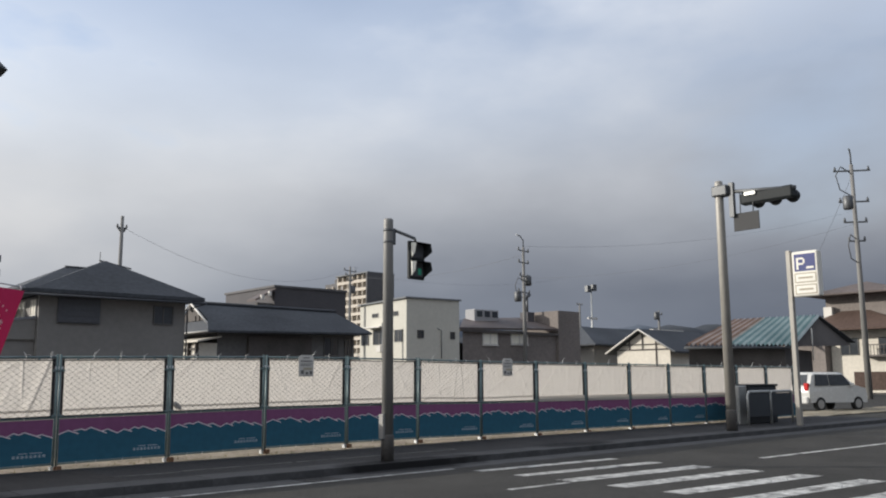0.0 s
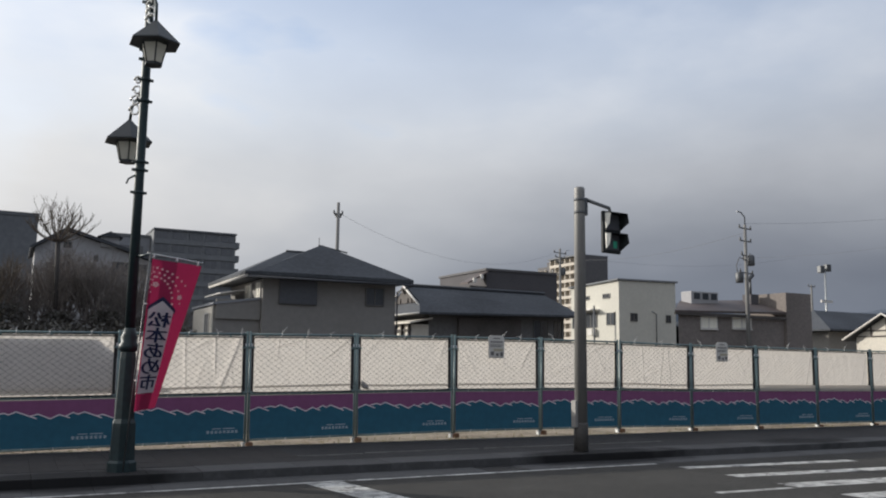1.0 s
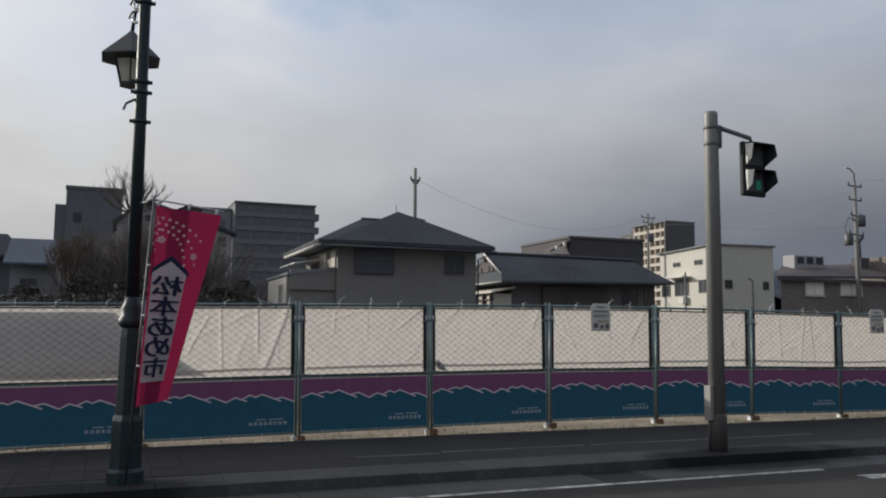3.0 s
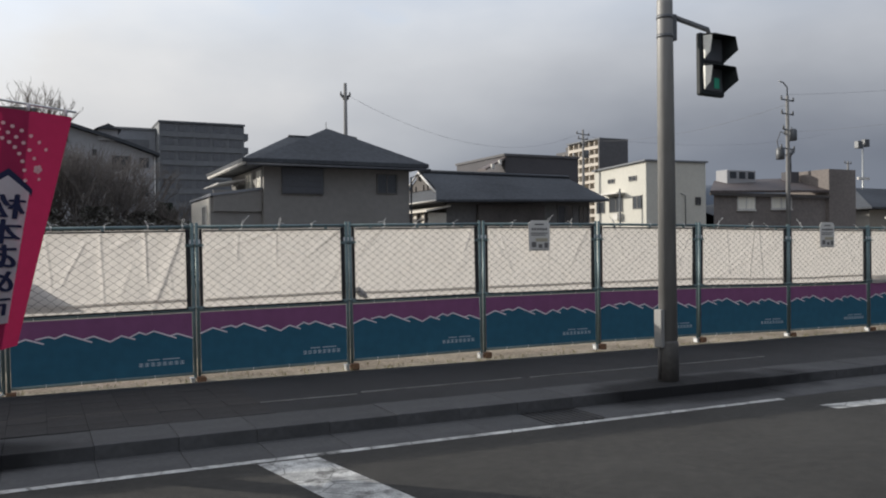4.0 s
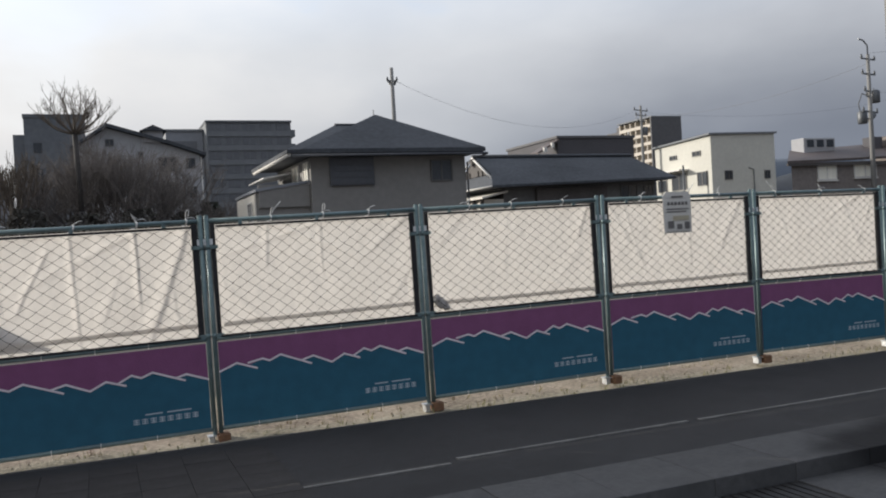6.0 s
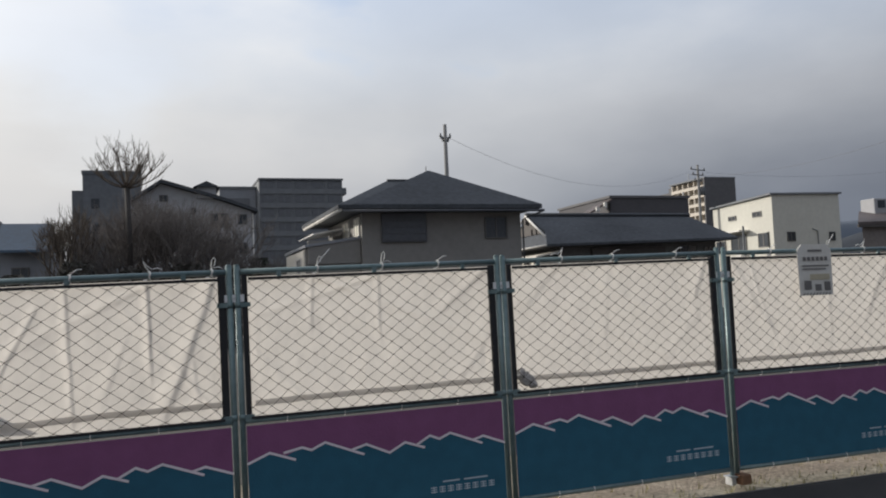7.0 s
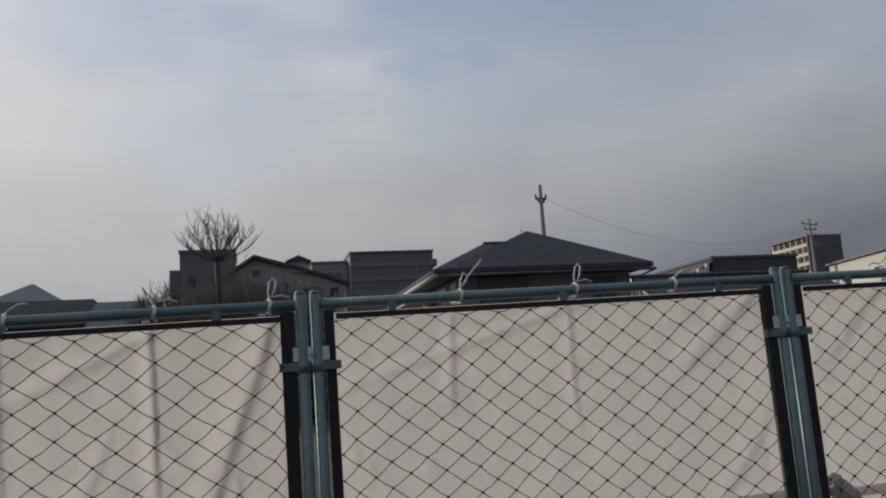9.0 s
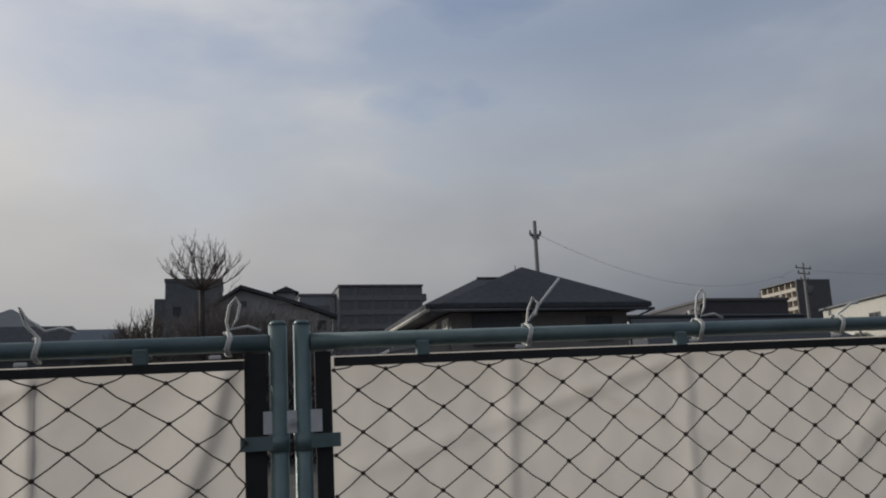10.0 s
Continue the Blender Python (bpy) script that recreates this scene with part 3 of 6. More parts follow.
for j in range(ny + 1):
    row = []
    for i in range(nx + 1):
        x, y = -22 + 60 * i / nx, -0.20 + 2.2 * (j / ny) ** 2
        z = -0.012 + 0.030 * noise.noise(Vector((x * 1.3, y * 1.3, 0))) + 0.018 * noise.noise(Vector((x * 5, y * 5, 3)))
        if j == 0:
            z = -0.03
        row.append(bm.verts.new((x, y, z)))
    grid.append(row)
for j in range(ny):
    for i in range(nx):
        bm.faces.new((grid[j][i], grid[j][i + 1], grid[j + 1][i + 1], grid[j + 1][i])).smooth = True
solo("lot_ground", bm, "soil", "dry sandy soil of the vacant lot behind the fence", "ground", "structure")
bm = B()
rng = random.Random(4)
for i in range(420):
    x, y = rng.uniform(-8, 24), rng.uniform(-0.19, 0.25)
    r = rng.uniform(0.005, 0.015)
    bmesh.ops.create_icosphere(bm, subdivisions=1, radius=r, matrix=Matrix.LocRotScale((x, y, -0.005 + r * 0.3), Euler((rng.random() * 3, rng.random() * 3, 0)), (1, rng.uniform(0.6, 1), 0.6)))
solo("gravel", bm, "soil", "small pebbles scattered on the sandy strip", "gravel", "stuff")

bm = B()
for i in range(420):
    x, y = rng.uniform(-8, 22), rng.choice((-0.17, -0.12, 0.0, 0.1, 0.3)) + rng.uniform(-0.03, 0.05)
    for q in range(5):
        a, hgt = rng.uniform(0, 6.283), rng.uniform(0.02, 0.065)
        dx, dy = math.cos(a), math.sin(a)
        root = Vector((x + rng.uniform(-0.025, 0.025), y + rng.uniform(-0.025, 0.025), -0.02))
        bm.faces.new([bm.verts.new(p) for p in (root + Vector((-dy, dx, 0)) * 0.004, root + Vector((dy, -dx, 0)) * 0.004, root + Vector((dx * hgt * 0.7, dy * hgt * 0.7, hgt + 0.015)))])
solo("dry_grass", bm, "drygrass", "sparse tufts of dry yellow grass along the fence foot", "grass", "stuff")
solo("edging", bm_box(B(), -22, 25, -0.214, -0.198, -0.06, 0.006, 0.003), "kerb", "thin pale concrete edging of the footway", "kerb", "structure")

solo("road", bm_box(B(), -120, 160, -17.0, -3.45, -0.6, ROAD), "asphalt", "worn grey-brown asphalt carriageway", "road", "structure")
solo("side_street", bm_box(B(), 25, 62, -3.45, 30, -0.6, -0.05), "asphalt", "asphalt side street and parking area", "road", "structure")
solo("pavement", bm_box(B(), -60, 25, -2.28, -0.20, -0.6, -0.004), "footway", "dark asphalt footway along the fence", "pavement", "structure")
solo("opposite_pavement", bm_box(B(), -120, 160, -30, -17.0, -0.6, 0.02), "footway", "asphalt footway across the road", "pavement", "structure")
kerb = solo("kerb", bm_box(B(), -60, 25, -2.86, -2.29, -0.6, -0.03), "kerb", "concrete kerb bedding", "kerb", "structure")
gutter = solo("gutter", bm_box(B(), -60, 160, -3.44, -2.87, -0.6, ROAD - 0.02), "gutter", "concrete gutter bedding", "gutter", "structure")

bm = B()
bm_poly(bm, [(-60, -3.58, ROAD + 0.004), (5.05, -3.54, ROAD + 0.004), (5.05, -3.455, ROAD + 0.004), (-60, -3.495, ROAD + 0.004)])
solo("edge_line", bm, "paint", "thin worn white edge line", "road marking", "structure")
bm = B()
bm_poly(bm, [(-0.17, -3.58, ROAD + 0.004), (0.28, -3.58, ROAD + 0.004), (0.70, -6.0, ROAD + 0.004), (0.25, -6.0, ROAD + 0.004)][::-1])
solo("stop_line", bm, "paint", "broad worn white stop line", "road marking", "structure")
for k in range(11):
    bm = B()
    ya, yb, h = -4.0 - 0.885 * k, -4.22 - 0.89 * k, (0.10, 0.12, 0.17)[min(k, 2)]
    bm_poly(bm, [(5.1, ya - h, ROAD + 0.004), (8.25, yb - h - 0.03, ROAD + 0.004), (8.25, yb + h, ROAD + 0.004), (5.1, ya + h, ROAD + 0.004)])
    solo("crosswalk_bar", bm, "paint", "worn white painted bar of a zebra crossing", "road marking", "structure", "zebra crossing bars")
# sunlight through the fence's middle gap, painted as thin pale strips
for xa, xb, y in ((0.22, 1.26, -1.705), (1.34, 3.2, -1.615), (3.3, 6.8, -1.62)):
    solo("paving_joint", bm_box(B(), xa, xb, y - 0.016, y + 0.016, -0.05, 0.0045), "sunstreak", "thin sunlight streak painted along the footway", "pavement", "structure")
bm = B()
bm_poly(bm, [(3.86, -5.94, ROAD + 0.004), (5.0, -5.98, ROAD + 0.004), (5.0, -5.88, ROAD + 0.004), (3.86, -5.82, ROAD + 0.004)])
bm_poly(bm, [(10.2, -6.05, ROAD + 0.004), (40, -7.2, ROAD + 0.004), (40, -7.06, ROAD + 0.004), (10.2, -5.92, ROAD + 0.004)])
solo("centre_line", bm, "paint", "thin white centre line", "road marking", "structure")

# ---- fence ----
W, TOP, MID = 1.8, 1.69, 0.775
RIDGES = (((0.00, 0.65), (0.078, 0.73), (0.17, 0.642)),
          ((0.13, 0.717), (0.197, 0.749), (0.23, 0.716), (0.282, 0.774), (0.427, 0.62)),
          ((0.383, 0.676), (0.438, 0.713), (0.527, 0.607), (0.59, 0.691), (0.666, 0.62)),
          ((0.636, 0.654), (0.69, 0.73), (0.728, 0.688), (0.774, 0.736), (0.904, 0.60)),
          ((0.867, 0.64), (0.911, 0.67), (1.0, 0.58)))
SKYLINE = ((0.0, 0.65), (0.078, 0.73), (0.13, 0.68), (0.197, 0.749), (0.23, 0.716), (0.282, 0.774), (0.383, 0.667), (0.438, 0.713), (0.527, 0.607),
           (0.59, 0.691), (0.636, 0.648), (0.69, 0.73), (0.728, 0.688), (0.774, 0.736), (0.867, 0.635), (0.911, 0.67), (1.0, 0.58))
BX0, BX1, BZ0 = 0.044, 1.756, 0.095


def stroke(bm, pts, wide, y):
    """A flat line of even width through points in the panel's plane."""
    for (xa, za), (xb, zb) in zip(pts, pts[1:]):
        d = Vector((xb - xa, zb - za)).normalized() * wide / 2
        n = Vector((-d.y, d.x))
        xa, za, xb, zb = xa - d.x * 0.5, za - d.y * 0.5, xb + d.x * 0.5, zb + d.y * 0.5
        bm.faces.new([bm.verts.new((x, y, z)) for x, z in ((xa + n.x, za + n.y), (xa - n.x, za - n.y), (xb - n.x, zb - n.y), (xb + n.x, zb + n.y))][::-1])
        y -= 0.0002


def sheet_bm(seed, x0, x1, z0, z1, y, amp, creases=()):
    """Slack sheeting with folds that run from its tied corners, or along given creases (xa, za, xb, zb, depth, width)."""
    r = random.Random(seed)
    folds = []
    for i in range(2 if creases else 6):
        corner = r.choice(((x0, z1), (x1, z1), (x0, z0), (x1, z0), (r.uniform(x0, x1), z1)))
        ang = r.uniform(0.25, 1.3) * (1 if corner[0] < (x0 + x1) / 2 else -1) * (-1 if corner[1] > 1.2 else 1)
        folds.append((corner, Vector((math.cos(ang), math.sin(ang))) if corner[0] < (x0 + x1) / 2 else Vector((-math.cos(ang), -math.sin(ang))), r.uniform(0.007, 0.016) * amp, r.uniform(0.010, 0.026)))
    for i in range(0 if creases else 3):
        folds.append(((r.uniform(x0 + 0.2, x1 - 0.2), z1), Vector((r.uniform(-0.15, 0.15), -1)).normalized(), r.uniform(0.010, 0.022) * amp, r.uniform(0.008, 0.018)))
    lines = [(Vector((xa, za)), Vector((xb - xa, zb - za)), h, wd) for xa, za, xb, zb, h, wd in creases]
    bm = B()
    nu, nv = 190, 60
    g = []
    for j in range(nv + 1):
        row = []
        for i in range(nu + 1):
            x, z = x0 + (x1 - x0) * i / nu, z0 + (z1 - z0) * j / nv
            d = 0.012 * amp * noise.noise(Vector((x * 2.3, z * 2.3, seed * 3.1))) + 0.006 * amp * noise.noise(Vector((x * 8, z * 6, seed))) + 0.0026 * amp * noise.noise(Vector((x * 22, z * 17, seed)))
            for (cx, cz), v, h, wd in folds:
                p = Vector((x - cx, z - cz))
                along, off = p.dot(v), p.x * v.y - p.y * v.x
                if along > 0:
                    wdt = wd * (0.6 + along)
                    d += h * math.exp(-(off / wdt) ** 2) * math.exp(-along * 0.8)
            for a, v, h, wd in lines:
                p = Vector((x, z)) - a
                t = p.dot(v) / v.length_squared
                if -0.15 < t < 1.15:
                    off = (p.x * v.y - p.y * v.x) / v.length + 0.012 * noise.noise(Vector((z * 5, seed, h * 90)))
                    fade = min(1, (t + 0.15) / 0.15, (1.15 - t) / 0.3)
                    k = off / wd
                    d += 1.25 * h * fade * math.exp(-(k / (2.0 if k > 0 else 0.75)) ** 2)
            edge = min(1, min(x - x0, x1 - x) / 0.05, (z1 - z) / 0.04)
            row.append(bm.verts.new((x, y + max(-0.020, d * max(0.15, edge)), z)))
        g.append(row)
    for j in range(nv):
        for i in range(nu):
            bm.faces.new((g[j][i], g[j][i + 1], g[j + 1][i + 1], g[j + 1][i])).smooth = True
    return bm


def net_bm(seed, mid, knot):
    """Diamond net of crossing cords with a knot at each crossing; knot: the place of one of them."""
    r = random.Random(seed)
    px, pz, y = 0.115, 0.085, -0.014
    x0, x1, z0, z1 = 0.086, W - 0.086, mid + 0.02, 1.643
    ia, ib = math.floor((x0 - knot[0]) / (px / 2)), math.ceil((x1 - knot[0]) / (px / 2))
    ja, jb = math.floor((z0 - knot[1]) / (pz / 2)), math.ceil((z1 - knot[1]) / (pz / 2))
    nodes = {}

    def node(i, j):
        if (i, j) not in nodes:
            x, z = knot[0] + i * px / 2, knot[1] + j * pz / 2
            x += r.uniform(-0.004, 0.004) + 0.012 * noise.noise(Vector((x * 2.5, z * 3, seed)))
            z += r.uniform(-0.003, 0.003) + 0.012 * noise.noise(Vector((x * 2, z * 3, seed + 9)))
            nodes[i, j] = Vector((min(max(x, x0), x1), y + r.uniform(-0.003, 0.003), min(max(z, z0), z1)))
        return nodes[i, j]
    bm = B()
    for i in range(ia, ib + 1):
        for j in range(ja, jb + 1):
            if (i + j) % 2:
                continue
            a = node(i, j)
            for di in (-1, 1):
                if ia <= i + di <= ib and j + 1 <= jb:
                    b = node(i + di, j + 1)
                    if (b - a).length > 0.012 and not (a.x == b.x or a.z == b.z):
                        m = a.lerp(b, 0.5) + Vector((r.uniform(-0.0015, 0.0015), 0, r.uniform(-0.004, 0.0)))
                        bm_rod(bm, a, m, 0.0016, 0.0014, 4, False)
                        bm_rod(bm, m, b, 0.0014, 0.0016, 4, False)
            if x0 < a.x < x1 and z0 < a.z < z1:
                bmesh.ops.create_cube(bm, size=0.0072, matrix=Matrix.LocRotScale(a, Euler((0, 0.78, 0)), None))
    return bm


def tie_bm(seed, style, side=0):
    """A knotted white cord wound round the top rail, with loose ends."""
    r = random.Random(seed)
    bm = B()
    s = side or r.choice((-1, 1))
    coil = [(0.010 * (a / 12.6) + 0.003 * math.sin(a * 3), -0.024 * math.cos(a), TOP + 0.024 * math.sin(a)) for a in [1.5708 + 0.5236 * i for i in range(25)]]
    if style == 0:
        end = [(s * 0.010, -0.010, TOP + 0.055), (s * 0.022, -0.012, TOP + 0.082), (s * 0.034, -0.012, TOP + 0.070), (s * 0.026, -0.014, TOP + 0.045), (0.006, -0.012, TOP + 0.028), (s * 0.045, -0.010, TOP + 0.075), (s * 0.092, -0.006, TOP + 0.125)]
    elif style == 3:
        end = [(s * 0.004, -0.008, TOP + 0.045), (s * 0.010, -0.010, TOP + 0.078), (s * 0.022, -0.012, TOP + 0.094), (s * 0.030, -0.012, TOP + 0.080), (s * 0.024, -0.013, TOP + 0.050), (s * 0.012, -0.014, TOP + 0.030), (s * 0.045, -0.016, TOP + 0.034), (s * 0.070, -0.014, TOP + 0.024)]
    elif style == 1:
        end = [(-s * 0.014, -0.01, TOP + 0.05), (-s * 0.026, -0.01, TOP + 0.085), (-s * 0.010, -0.012, TOP + 0.060), (s * 0.02, -0.012, TOP + 0.036), (s * 0.05, -0.012, TOP + 0.042), (s * 0.075, -0.01, TOP + 0.030)]
    else:
        end = [(s * 0.02, -0.012, TOP + 0.034), (s * 0.045, -0.012, TOP + 0.050), (s * 0.07, -0.01, TOP + 0.052)]
    return bm_path(bm, coil + end, 0.0031, 5)


def fence_panel(seed, label, mid=MID, ties=None, creases=(), knot=(0.42, 1.622), bunched=False, loose=False):
    BZ1 = mid - 0.03

    def banner_place(u, v):
        return BX0 + (BX1 - BX0) * u, BZ0 + (BZ1 - BZ0) * v
    p = thing("barrier_fence", label, "fence", group="temporary fences")
    for x in (0.022, W - 0.022):
        post = part("post", bm_rod(B(), (x, 0, 0.03), (x, 0, TOP + 0.036), 0.018, seg=12), "teal", p)
        part("cap", bm_rod(B(), (x, 0, TOP + 0.036), (x, 0, TOP + 0.045), 0.0188, 0.013, 12), "teal", post)
        for z in (mid + 0.025, 1.487):
            s = 1 if x < 1 else -1
            bm = bm_rod(B(), (x, 0, z - 0.018), (x, 0, z + 0.018), 0.0205, seg=10)
            bm_box(bm, min(x, x + s * 0.075), max(x, x + s * 0.075), -0.014, 0.004, z - 0.014, z + 0.014)
            part("clip", bm, "teal", post)
    part("top_rail", bm_rod(B(), (0.04, 0, TOP), (W - 0.04, 0, TOP), 0.0175, seg=12), "teal", p)
    part("middle_rail", bm_rod(B(), (0.04, 0, mid), (W - 0.04, 0, mid), 0.0165, seg=10), "teal", p)
    part("bottom_rail", bm_rod(B(), (0.04, 0, 0.078), (W - 0.04, 0, 0.078), 0.0165, seg=10), "teal", p)
    bm = B()
    bm_box(bm, 0.0885, W - 0.0885, -0.022, -0.002, 1.636, 1.654)
    bm_box(bm, 0.076, W - 0.076, -0.022, -0.002, mid + 0.012, mid + 0.0265)
    bm_box(bm, 0.048, 0.082, -0.004, 0.008, mid + 0.027, 1.668)
    bm_box(bm, W - 0.088, W - 0.046, -0.004, 0.008, mid + 0.027, 1.668)
    part("net_binding", bm, "binding", p, "black edge binding of the net")
    part("net", net_bm(seed, mid, knot), "net", p, "dark knotted diamond net")
    part("sheet", sheet_bm(seed, 0.080, W - 0.085, mid + 0.018, 1.660, 0.026, 1.0, creases), "sheet", p, "creased off-white translucent sheet")
    r = random.Random(seed + 50)
    za, zb = mid + 0.085 + r.uniform(-0.01, 0.02), mid + 0.085 + r.uniform(-0.01, 0.03)
    bm = B()
    pts = [(0.085 + (W - 0.17) * i / 24, 0.046, za + (zb - za) * i / 24 + 0.006 * noise.noise(Vector((i * 0.4, seed, 0)))) for i in range(25)]
    for a, b in zip(pts, pts[1:]):
        bm.faces.new([bm.verts.new(v) for v in (a, b, (b[0], 0.046, b[2] + 0.036), (a[0], 0.046, a[2] + 0.036))])
    part("sheet_hem", bm, "hem", p, "folded lower hem of the sheet")
    banner = part("banner", bm_box(B(), BX0, BX1, -0.006, -0.002, BZ0, BZ1), "purple", p, "purple printed banner")
    bm = B()
    low = [banner_place(u, v) for u, v in SKYLINE]
    bm.faces.new([bm.verts.new((x, -0.0085, z)) for x, z in low + [(BX1, BZ0), (BX0, BZ0)]][::-1])
    part("mountain_print", bm, "navy", banner, "deep blue mountain silhouette")
    for i, line in enumerate(RIDGES):
        bm = B()
        stroke(bm, [banner_place(*q) for q in line], 0.015, -0.0105 - 0.0012 * i)
        part("ridge_line", bm, "printwhite", banner, "jagged pale mountain outline")
    bm = B()
    for i in range(8):
        x = 1.215 + i * 0.0585
        for z, h in ((0.197, 0.007), (0.212, 0.006), (0.226, 0.007)):
            bm_poly(bm, [(x, -0.0105, z), (x + 0.044, -0.0105, z), (x + 0.044, -0.0105, z + h), (x, -0.0105, z + h)][::-1])
        bm_poly(bm, [(x + 0.018, -0.0115, 0.194), (x + 0.026, -0.0115, 0.194), (x + 0.026, -0.0115, 0.236), (x + 0.018, -0.0115, 0.236)][::-1])
    part("lettering", bm, "printpale", banner, "row of small pale bars")
    bm = B()
    bm_poly(bm, [(1.30, -0.0105, 0.258), (1.42, -0.0105, 0.258), (1.42, -0.0105, 0.268), (1.30, -0.0105, 0.268)][::-1])
    bm_poly(bm, [(1.45, -0.0105, 0.258), (1.62, -0.0105, 0.258), (1.62, -0.0105, 0.268), (1.45, -0.0105, 0.268)][::-1])
    part("small_lettering", bm, "printpale", banner)
    for i, x in enumerate((0.30, 0.62, 1.02, 1.40)):
        for z in (mid, 0.078):
            ring = [(x + r.uniform(-0.05, 0.05), -0.020 * math.cos(a), z + 0.020 * math.sin(a)) for a in (0,)]
            x2 = ring[0][0]
            part("banner_tie", bm_path(B(), [(x2, -0.021 * math.cos(a), z + 0.021 * math.sin(a)) for a in [6.28318 * q / 8 for q in range(9)]], 0.003, 4), "cord", p)
    for i, (x, style, side) in enumerate(ties or [(x + r.uniform(-0.12, 0.12), (seed + i) % 3, 0) for i, x in enumerate((0.36, 0.95, 1.45))]):
        bm = tie_bm(seed * 7 + i, style, side)
        bmesh.ops.translate(bm, vec=(x, 0, 0), verts=bm.verts)
        part("tie_cord", bm, "cord", p, "white knotted cord")
        part("cord_tail", bm_box(B(), x - 0.030, x - 0.006, -0.022, -0.017, TOP - 0.032, TOP - 0.023, 0.002), "cord", p)
    for x in (0.28, 0.90, 1.52):
        part("lug", bm_box(B(), x - 0.014, x + 0.014, -0.024, -0.004, 1.652, TOP - 0.006, 0.002), "teal", p, "green tab under the top rail")
    if loose:
        bm = B()
        g = [[bm.verts.new((0.07 + (W - 0.14) * i / 40, -0.026 - 0.004 * noise.noise(Vector((i * 0.6, j, seed))), mid - 0.03 + 0.13 * j / 4 + (0.012 * noise.noise(Vector((i * 0.5, 3, seed))) if j == 0 else 0))) for i in range(41)] for j in range(5)]
        for j in range(4):
            for i in range(40):
                bm.faces.new((g[j][i], g[j][i + 1], g[j + 1][i + 1], g[j + 1][i])).smooth = True
        part("loose_edge", bm, "sheet", p, "loose white lower edge of the sheet")
    if bunched:
        bm = B()
        for cx, cz, rx, rz in ((0.125, mid + 0.135, 0.035, 0.045), (0.165, mid + 0.10, 0.05, 0.05), (0.205, mid + 0.065, 0.035, 0.03)):
            v = bmesh.ops.create_icosphere(bm, subdivisions=3, radius=1, matrix=Matrix.LocRotScale((cx, 0.022, cz), None, (rx, 0.030, rz)))["verts"]
            for q in v:
                q.co += (q.co - Vector((cx, 0.022, cz))) * 0.35 * noise.noise(q.co * 38)
        for f in bm.faces:
            f.smooth = True
        part("bunched_cloth", bm, "rag", p, "grey bunched cloth in the sheet corner")
    part("block", bm_box(B(), -0.005, 0.085, -0.085, 0.045, -0.03, 0.045, 0.008), "wood", p, "stained wooden block")
    bm = bm_box(B(), -0.075, -0.035, -0.06, 0.02, -0.03, 0.03, 0.004)
    bm_box(bm, -0.085, -0.02, -0.065, 0.025, 0.03, 0.036)
    part("foot_plate", bm, "zinc", p, "pale steel foot plate")
    cl = part("clamp", bm_box(B(), -0.060, 0.060, -0.0105, -0.0065, 1.505, 1.550), "plate", p)
    part("bolt", bm_rod(B(), (0, -0.022, 1.528), (0, 0.02, 1.528), 0.006, seg=8), "zinc", cl)
    return p


FENCE_LABEL = "green tube panel with netted white sheet and mountain banner"
PANELS = {
    0: fence_panel(3, FENCE_LABEL, ties=[(0.52, 0, 1), (0.95, 3, 1), (1.34, 2, 1)], knot=(0.428, 1.622), creases=(
        (0.49, 1.66, 0.48, 1.30, 0.0070, 0.016), (0.93, 1.66, 0.935, 1.22, 0.0065, 0.014), (0.13, 1.18, 0.44, 0.86, 0.0080, 0.022), (1.70, 1.65, 1.34, 1.36, 0.0090, 0.026), (1.72, 1.22, 1.46, 0.90, 0.0070, 0.024), (0.60, 1.45, 1.05, 1.30, 0.0040, 0.03))),
    1: fence_panel(8, FENCE_LABEL, ties=[(0.46, 1, -1), (0.87, 2, 1), (1.40, 2, 1)], bunched=True, creases=(
        (1.70, 1.66, 1.57, 1.36, 0.0100, 0.024), (0.47, 1.66, 0.18, 1.38, 0.0075, 0.026), (1.60, 1.25, 1.25, 0.90, 0.0050, 0.03), (0.85, 1.60, 0.80, 1.1, 0.0035, 0.022))),
    2: fence_panel(14, FENCE_LABEL, creases=((0.12, 1.62, 0.45, 1.1, 0.0080, 0.022), (1.68, 1.64, 1.40, 1.15, 0.0080, 0.025), (1.05, 1.66, 1.02, 1.0, 0.0045, 0.018), (0.3, 0.95, 0.9, 1.15, 0.0045, 0.03))),
    -1: fence_panel(21, FENCE_LABEL, ties=[(0.42, 1, 1), (0.91, 2, 1), (1.33, 1, 1), (1.675, 3, 1)], knot=(1.334, 1.531), creases=(
        (1.315, 1.66, 1.322, 1.10, 0.0140, 0.013), (1.69, 1.65, 1.38, 0.82, 0.0180, 0.030), (0.88, 1.66, 0.90, 0.86, 0.0100, 0.013), (0.72, 1.50, 0.52, 1.12, 0.0110, 0.014), (0.38, 1.55, 0.42, 1.05, 0.0070, 0.016), (1.18, 1.30, 1.05, 0.95, 0.0060, 0.022), (1.55, 1.15, 1.58, 0.9, 0.0060, 0.016))),
    4: fence_panel(27, FENCE_LABEL, mid=0.785),
    5: fence_panel(33, FENCE_LABEL, mid=0.785, creases=((0.3, 1.64, 0.5, 1.2, 0.0060, 0.02), (1.2, 1.64, 1.5, 1.1, 0.0060, 0.02))),
    8: fence_panel(41, FENCE_LABEL, mid=0.80, loose=True, creases=((0.5, 1.64, 0.6, 1.2, 0.0040, 0.02),)),
}


